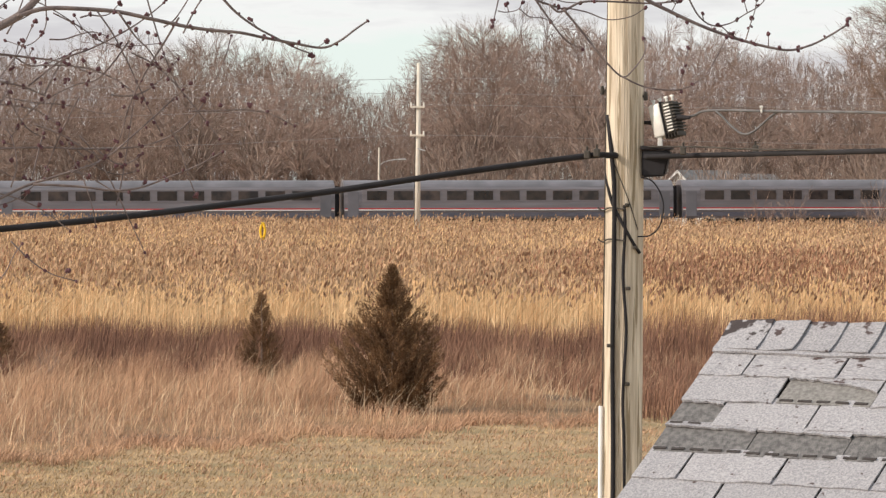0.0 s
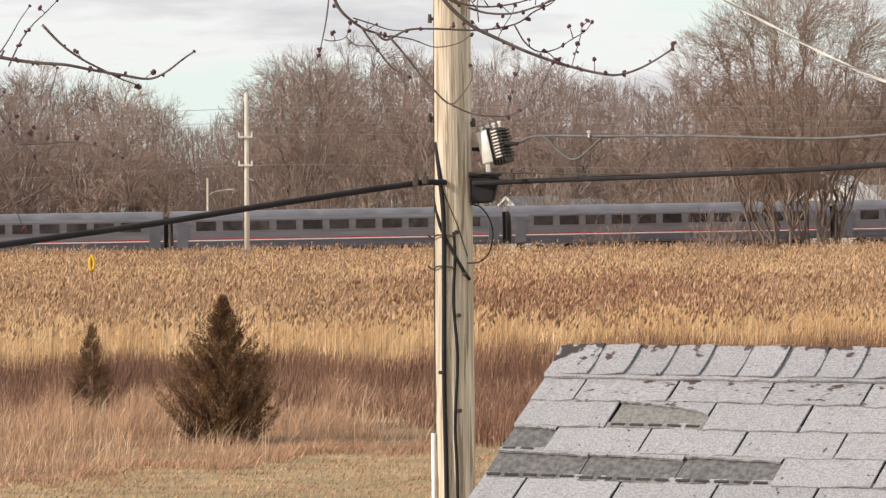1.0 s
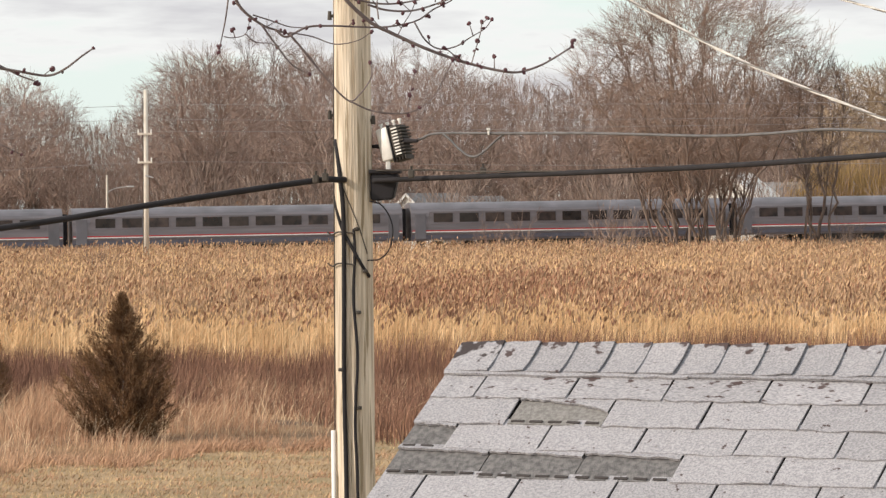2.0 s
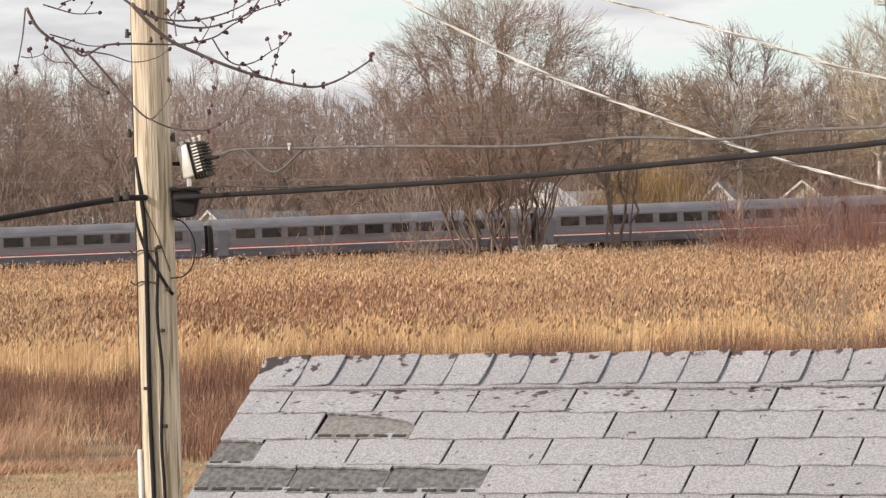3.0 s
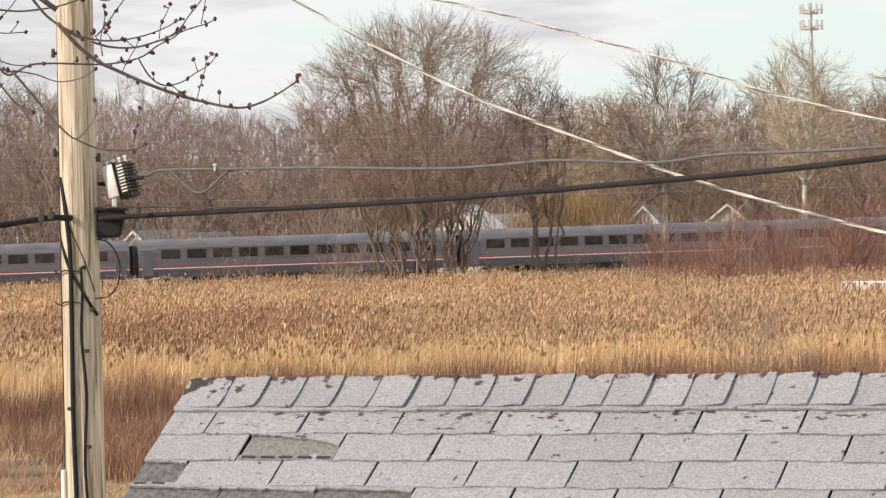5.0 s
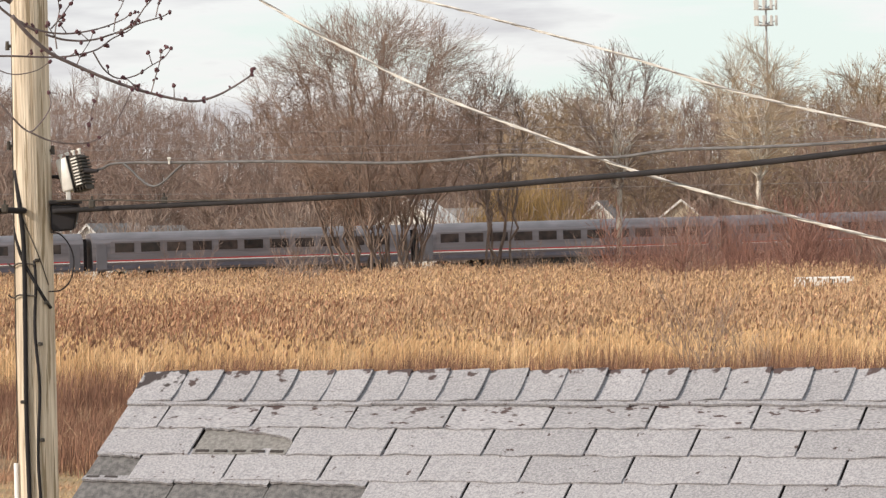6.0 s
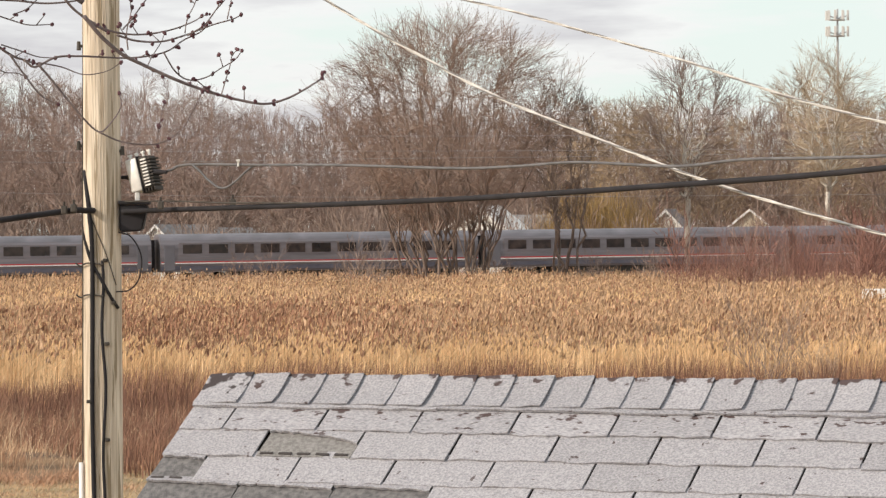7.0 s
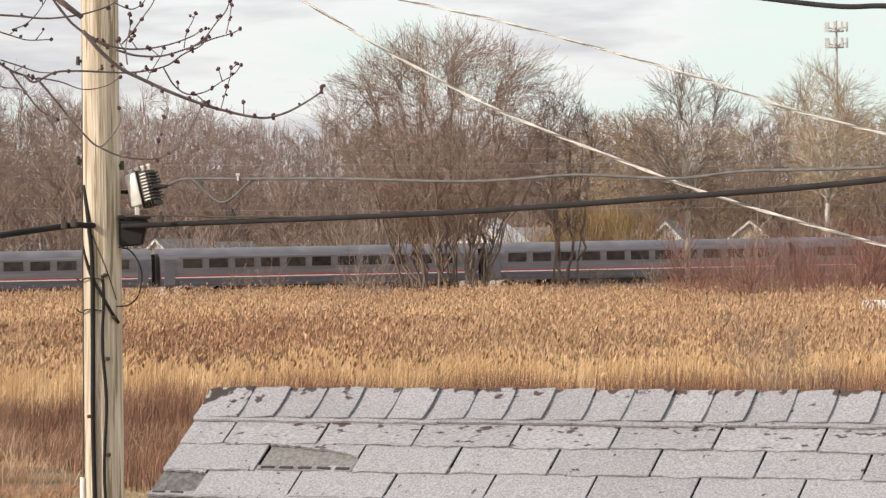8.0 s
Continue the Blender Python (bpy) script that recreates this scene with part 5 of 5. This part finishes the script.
maple_branch([(-6.82, 2.89), (-6.55, 2.51), (-6.33, 2.24), (-6.06, 2.10)], 0.0032, 0.0016, 9.95, 0.10)
maple_branch([(-6.37, 2.73), (-6.11, 2.42), (-5.75, 1.97), (-5.44, 1.67), (-5.26, 1.78), (-5.08, 2.05), (-5.10, 2.27)], 0.0035, 0.0016, 9.90, 0.10)
maple_branch([(-5.44, 1.67), (-5.08, 1.51), (-4.68, 1.46), (-4.41, 1.50), (-4.14, 1.68), (-3.96, 1.95), (-3.79, 2.30)], 0.0026, 0.0014, 9.88, 0.50)
maple_branch([(-4.52, 1.51), (-4.45, 1.86), (-4.39, 2.13)], 0.0018, 0.0011, 9.88, 0.90)
maple_branch([(-4.40, 2.92), (-4.22, 2.62), (-4.00, 2.48), (-3.73, 2.52), (-3.50, 2.66), (-3.28, 2.79), (-3.16, 2.94)], 0.0024, 0.0014, 9.97, 1.00)
maple_branch([(-3.49, 2.24), (-3.42, 2.48), (-3.34, 2.74), (-3.32, 2.90)], 0.0018, 0.0013, 9.95, 1.00)
maple_branch([(-3.86, 2.46), (-3.73, 2.35), (-3.55, 2.25)], 0.0018, 0.0011, 9.93, 0.80)
maple_branch([(-7.05, 3.75), (-6.68, 3.73), (-6.24, 3.69), (-5.79, 3.73), (-5.48, 3.80), (-5.17, 3.92), (-5.03, 4.08)], 0.0034, 0.0018, 10.10, 0.80)
maple_branch([(-6.06, 3.91), (-5.80, 3.59), (-5.44, 3.35), (-5.13, 3.23), (-4.73, 3.20), (-4.29, 3.27), (-3.93, 3.40), (-3.79, 3.49)], 0.0040, 0.0016, 10.05, 0.70)
maple_branch([(-5.13, 3.19), (-4.82, 3.10), (-4.42, 3.09), (-4.02, 3.20), (-3.62, 3.35), (-3.30, 3.44), (-3.17, 3.51)], 0.0034, 0.0016, 10.03, 1.00)
maple_branch([(-4.02, 3.18), (-3.75, 3.35), (-3.57, 3.58), (-3.39, 3.80), (-3.31, 4.05)], 0.0024, 0.0015, 10.00, 1.00)
maple_branch([(-3.39, 3.44), (-3.34, 3.66), (-3.30, 3.89)], 0.0018, 0.0013, 10.00, 1.00)
maple_branch([(-4.06, 3.22), (-4.02, 3.45), (-3.93, 3.62), (-3.87, 3.76)], 0.0018, 0.0013, 10.00, 1.00)
maple_branch([(-5.04, 3.28), (-4.89, 3.45), (-4.73, 3.67), (-4.56, 3.90), (-4.50, 4.07)], 0.0022, 0.0014, 10.02, 1.00)
maple_branch([(-4.96, 2.96), (-4.98, 3.23), (-4.93, 3.45), (-4.89, 3.63)], 0.0022, 0.0014, 10.02, 1.00)
maple_branch([(-7.04, 3.51), (-6.77, 3.42), (-6.51, 3.35), (-6.15, 3.36)], 0.0022, 0.0014, 10.12, 1.00)
maple_branch([(-6.77, 3.51), (-6.55, 3.60), (-6.37, 3.77), (-6.19, 4.04)], 0.0020, 0.0014, 10.12, 0.90)
maple_branch([(-5.17, 3.94), (-4.90, 3.83), (-4.72, 3.91), (-4.62, 4.07)], 0.0020, 0.0014, 10.06, 1.00)
maple_branch([(-6.19, 4.10), (-5.93, 3.73), (-5.62, 3.44), (-5.27, 3.23)], 0.0034, 0.0023, 9.98, 0.30)
maple_branch([(-6.95, 3.04), (-6.64, 2.94), (-6.37, 2.85), (-6.10, 2.83)], 0.0022, 0.0014, 10.03, 0.60)
maple_branch([(-6.37, 2.76), (-6.01, 2.69), (-5.66, 2.57), (-5.30, 2.62), (-5.07, 2.76)], 0.0022, 0.0011, 10.00, 0.10)
maple_branch([(-7.32, 3.46), (-7.37, 3.06), (-7.43, 2.75), (-7.50, 2.45)], 0.0026, 0.0014, 10.10, 0.40)
maple_branch([(-7.41, 2.70), (-7.27, 2.68), (-7.07, 2.74), (-7.00, 2.96)], 0.0018, 0.0011, 10.10, 0.70)
maple_branch([(-7.07, 2.74), (-6.91, 2.61), (-6.69, 2.59), (-6.57, 2.53)], 0.0020, 0.0011, 10.06, 0.20)
maple_branch([(-4.67, 2.67), (-4.58, 2.85), (-4.44, 3.07), (-4.38, 3.22)], 0.0016, 0.0011, 10.05, 0.90)
maple_branch([(-15.63, 2.25), (-15.28, 2.39), (-14.93, 2.60), (-14.62, 2.91)], 0.0130, 0.0092, 9.40, 0.00)
maple_branch([(-15.01, 2.55), (-14.57, 2.68), (-13.95, 2.68), (-13.42, 2.64), (-12.88, 2.53), (-12.35, 2.42), (-11.90, 2.36), (-11.50, 2.33), (-11.10, 2.25), (-10.65, 2.17), (-10.20, 2.10), (-9.93, 2.20), (-9.66, 2.40), (-9.47, 2.53)], 0.0065, 0.0023, 9.42, 0.90)
maple_branch([(-11.86, 2.96), (-11.55, 2.64), (-11.23, 2.41), (-10.92, 2.25), (-10.65, 2.11), (-10.36, 2.00)], 0.0038, 0.0018, 9.50, 1.00)
maple_branch([(-13.42, 2.64), (-13.15, 2.26), (-12.93, 2.04), (-12.75, 1.75)], 0.0030, 0.0014, 9.45, 0.90)
maple_branch([(-12.46, 2.56), (-12.70, 2.15), (-12.95, 1.75), (-13.14, 1.39), (-13.28, 1.03), (-13.42, 0.58), (-13.76, 0.23), (-14.20, 0.03)], 0.0030, 0.0016, 9.55, 0.60)
maple_branch([(-15.45, 1.97), (-14.83, 1.91), (-14.30, 1.84), (-13.86, 1.67)], 0.0036, 0.0016, 9.30, 0.70)
maple_branch([(-15.45, 1.55), (-14.96, 1.46), (-14.52, 1.29)], 0.0036, 0.0016, 9.50, 0.60)
maple_branch([(-15.44, -0.41), (-14.91, -0.14), (-14.38, 0.04), (-13.85, 0.21), (-13.50, 0.41), (-13.19, 0.68), (-12.79, 1.04), (-12.39, 1.42)], 0.0040, 0.0016, 9.60, 0.60)
maple_branch([(-14.74, -0.09), (-14.03, -0.12), (-13.49, -0.18), (-13.05, -0.13), (-12.60, 0.04), (-12.16, 0.22), (-11.76, 0.44)], 0.0036, 0.0016, 9.35, 0.50)
maple_branch([(-15.45, 0.46), (-14.56, 0.49), (-13.85, 0.47), (-13.05, 0.52), (-12.52, 0.73), (-12.12, 1.13), (-11.76, 1.85), (-11.63, 2.28)], 0.0030, 0.0015, 9.65, 0.40)
maple_branch([(-14.74, 0.86), (-14.30, 0.69), (-13.94, 0.47), (-13.63, 0.32)], 0.0030, 0.0015, 9.50, 0.60)
maple_branch([(-14.83, 1.46), (-14.30, 1.87), (-13.86, 2.05), (-13.50, 2.23), (-13.11, 2.46), (-12.71, 2.78), (-12.57, 2.95)], 0.0030, 0.0016, 9.55, 0.90)
maple_branch([(-13.24, 2.19), (-13.50, 1.83), (-13.77, 1.56), (-14.12, 1.47), (-14.74, 1.11), (-15.09, 0.66)], 0.0026, 0.0014, 9.60, 0.90)
maple_branch([(-14.03, 1.29), (-14.25, 0.85), (-14.43, 0.44), (-14.60, 0.04), (-15.00, -0.32), (-15.35, -0.45)], 0.0024, 0.0014, 9.60, 0.80)
maple_branch([(-14.21, 0.45), (-13.98, 0.05), (-13.80, -0.49), (-13.76, -0.76)], 0.0020, 0.0011, 9.50, 0.20)
maple_branch([(-15.35, -1.70), (-15.17, -1.48), (-15.04, -1.21), (-14.91, -1.03)], 0.0018, 0.0011, 9.45, 0.30)
maple_branch([(-15.09, -0.99), (-14.77, -1.30), (-14.46, -1.50), (-14.06, -1.62)], 0.0022, 0.0013, 9.50, 0.60)
maple_branch([(-15.09, -0.14), (-15.00, 0.22), (-15.09, 0.66), (-15.27, 0.88)], 0.0022, 0.0013, 9.52, 0.60)
maple_branch([(-14.57, 2.89), (-14.55, 2.45), (-14.66, 2.22), (-14.88, 2.09), (-15.19, 2.17)], 0.0020, 0.0011, 9.50, 0.90)
maple_branch([(-14.44, 2.61), (-14.04, 2.41), (-13.68, 2.17), (-13.28, 2.10), (-12.75, 2.15)], 0.0020, 0.0011, 9.50, 0.90)
maple_branch([(-15.18, 1.28), (-14.74, 1.20), (-14.21, 1.16), (-13.63, 1.03), (-13.32, 1.14)], 0.0018, 0.0011, 9.50, 0.80)

# loose side twigs in the thick of the maple's crown
for k in range(30):
    a0, e0 = brng.uniform(-16.2, -12.2), brng.uniform(-0.3, 3.0)
    turn, long_t = brng.uniform(-1.2, 1.4), brng.uniform(0.7, 2.1)
    pts = [(a0 + long_t * u * math.cos(turn), e0 + long_t * u * math.sin(turn) + 0.25 * math.sin(u * 3 + k)) for u in (0, 0.25, 0.5, 0.75, 1.0)]
    maple_branch(pts, 0.0024, 0.0013, 9.5 + 0.01 * k, 0.75)

# ---- roof pieces ----
tabs = [tab_mesh("shingle", TAB - 0.008, M_SHINGLE, k) for k in range(6)]
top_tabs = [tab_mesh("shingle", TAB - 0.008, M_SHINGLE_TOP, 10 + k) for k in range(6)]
worn = [tab_mesh("worn_shingle", TAB - 0.003, M_MAT, 20 + k, 0.0015, 0.002) for k in range(3)]
pale = tab_mesh("worn_shingle", TAB - 0.003, M_MATPALE, 24, 0.0015, 0.002)
halves = [tab_mesh("shingle", 0.140, M_SHINGLE, 30), tab_mesh("shingle", 0.294, M_SHINGLE, 31)]
half_worn = [tab_mesh("worn_shingle", 0.145, M_MAT, 33, 0.0015, 0.002), tab_mesh("worn_shingle", 0.30, M_MAT, 34, 0.0015, 0.002)]
DASH = bpy.data.meshes.new("sealant_dash")
bm = box(bmesh.new(), 0, 0, 0, 0.042, 0.008, 0.003)
bm.to_mesh(DASH)
bm.free()
DASH.materials.append(M_UNDER)
piece_rng = random.Random(9)
MISSING = {(2, 1), (3, 0), (4, 0), (4, 1), (4, 2)}
for row in range(1, 10):
    start = 0.148 if row % 2 else 0.304
    y = -0.146 - EXPO * row
    x, k = start - TAB, 0
    while x < 3.6:
        gone = (row, k) in MISSING
        if x < 0:
            me, px = (half_worn if gone else halves)[0 if row % 2 else 1], 0.0
        else:
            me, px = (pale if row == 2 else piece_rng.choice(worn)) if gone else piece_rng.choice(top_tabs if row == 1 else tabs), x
        tilt = piece_rng.uniform(-0.25, 0.25)
        m = ROOF @ pose(px + 0.003, y + piece_rng.uniform(-0.003, 0.003), -0.004 if gone else piece_rng.uniform(0, 0.002), 0, 0, tilt)
        shared("worn_shingle" if gone else "shingle", me, garage, m)
        if gone:
            torn = torn_mesh(0.145 if row == 3 else TAB - 0.004, row * 7 + k, 0.050 if row == 2 else 0.012)
            shared("torn_shingle", torn, garage, m @ pose(0, 0, 0.006))
            for j in range(5):
                if px + 0.03 + j * 0.06 < x + TAB:
                    shared("sealant_dash", DASH, garage, m @ pose(0.03 + j * 0.06, 0.012, 0.0105, 0, 0, piece_rng.uniform(-3, 3)))
        x, k = x + TAB, k + 1

vs, fs = [], []
for row in range(1, 27):
    for k in range(-1, 22):
        x = (0.148 if row % 2 else 0.304) + k * TAB
        if (row < 10 and x < 3.6) or x + TAB > ROOF_LONG:
            continue
        x0 = max(0.0, x)
        y, w = -0.146 - EXPO * row, x + TAB - 0.006 - x0
        q = [(x0, y, 0.010), (x0 + w, y, 0.010), (x0 + w, y + EXPO + 0.02, 0.001), (x0, y + EXPO + 0.02, 0.001), (x0, y, 0.004), (x0 + w, y, 0.004)]
        i = len(vs)
        vs += [tuple(ROOF @ Vector(p)) for p in q]
        fs += [(i, i + 1, i + 2, i + 3), (i + 4, i + 5, i + 1, i)]
rest = new("shingles", mesh_of("shingles", np.array(vs), np.array(fs), [M_SHINGLE]))
rest.parent = garage
tagged(rest, "rows of grey asphalt shingles", kind="stuff")

# ragged under-strips that show below the caps
for k in range(8):
    strip = torn_mesh(0.80, 60 + k, 0.004, 0.001)
    shared("starter_strip", strip, garage, ROOF @ pose(k * 0.79 + 0.002, -0.151 - EXPO + piece_rng.uniform(-0.006, 0.002), 0.006, 0, 0, piece_rng.uniform(-0.5, 0.5)))


# caps bent over the ridge, each lapping the next
def cap_mesh(seed, mat):
    r = random.Random(seed)
    bm = bmesh.new()
    n, long_x, flank = 5, 0.150, 0.146
    grid = []
    for i in range(n + 1):
        u = i / n
        col = []
        for j in range(-3, 4):
            s = abs(j) / 3 * flank
            z = 0.003 + 0.0085 * u + r.uniform(-0.0015, 0.0015)
            yy, zz = (-s, z) if j <= 0 else (s * math.cos(2 * RP), z - s * math.sin(2 * RP))
            if j == 0:
                zz += 0.004
            if abs(j) == 3:
                yy += r.uniform(-0.004, 0.004)
                zz += 0.0055
            col.append(bm.verts.new((u * long_x, yy, zz)))
        grid.append(col)
    for a, b in zip(grid, grid[1:]):
        for j in range(6):
            bm.faces.new((a[j], a[j + 1], b[j + 1], b[j]))
    made = bmesh.ops.extrude_face_region(bm, geom=list(bm.faces))
    for v in made["geom"]:
        if isinstance(v, bmesh.types.BMVert):
            v.co.z -= 0.004
    bmesh.ops.recalc_face_normals(bm, faces=bm.faces)
    me = bpy.data.meshes.new("ridge_cap")
    bm.to_mesh(me)
    bm.free()
    me.materials.append(mat)
    return me


caps = [cap_mesh(k, M_CAP) for k in range(5)]
worn_cap = cap_mesh(8, M_CAPWORN)
for k in range(48):
    shared("ridge_cap", worn_cap if k == 0 else piece_rng.choice(caps), garage, ROOF @ pose(k * 0.1219 - 0.0072, 0, piece_rng.uniform(0.0, 0.003), 0, 0, piece_rng.uniform(-1.2, 1.2)))
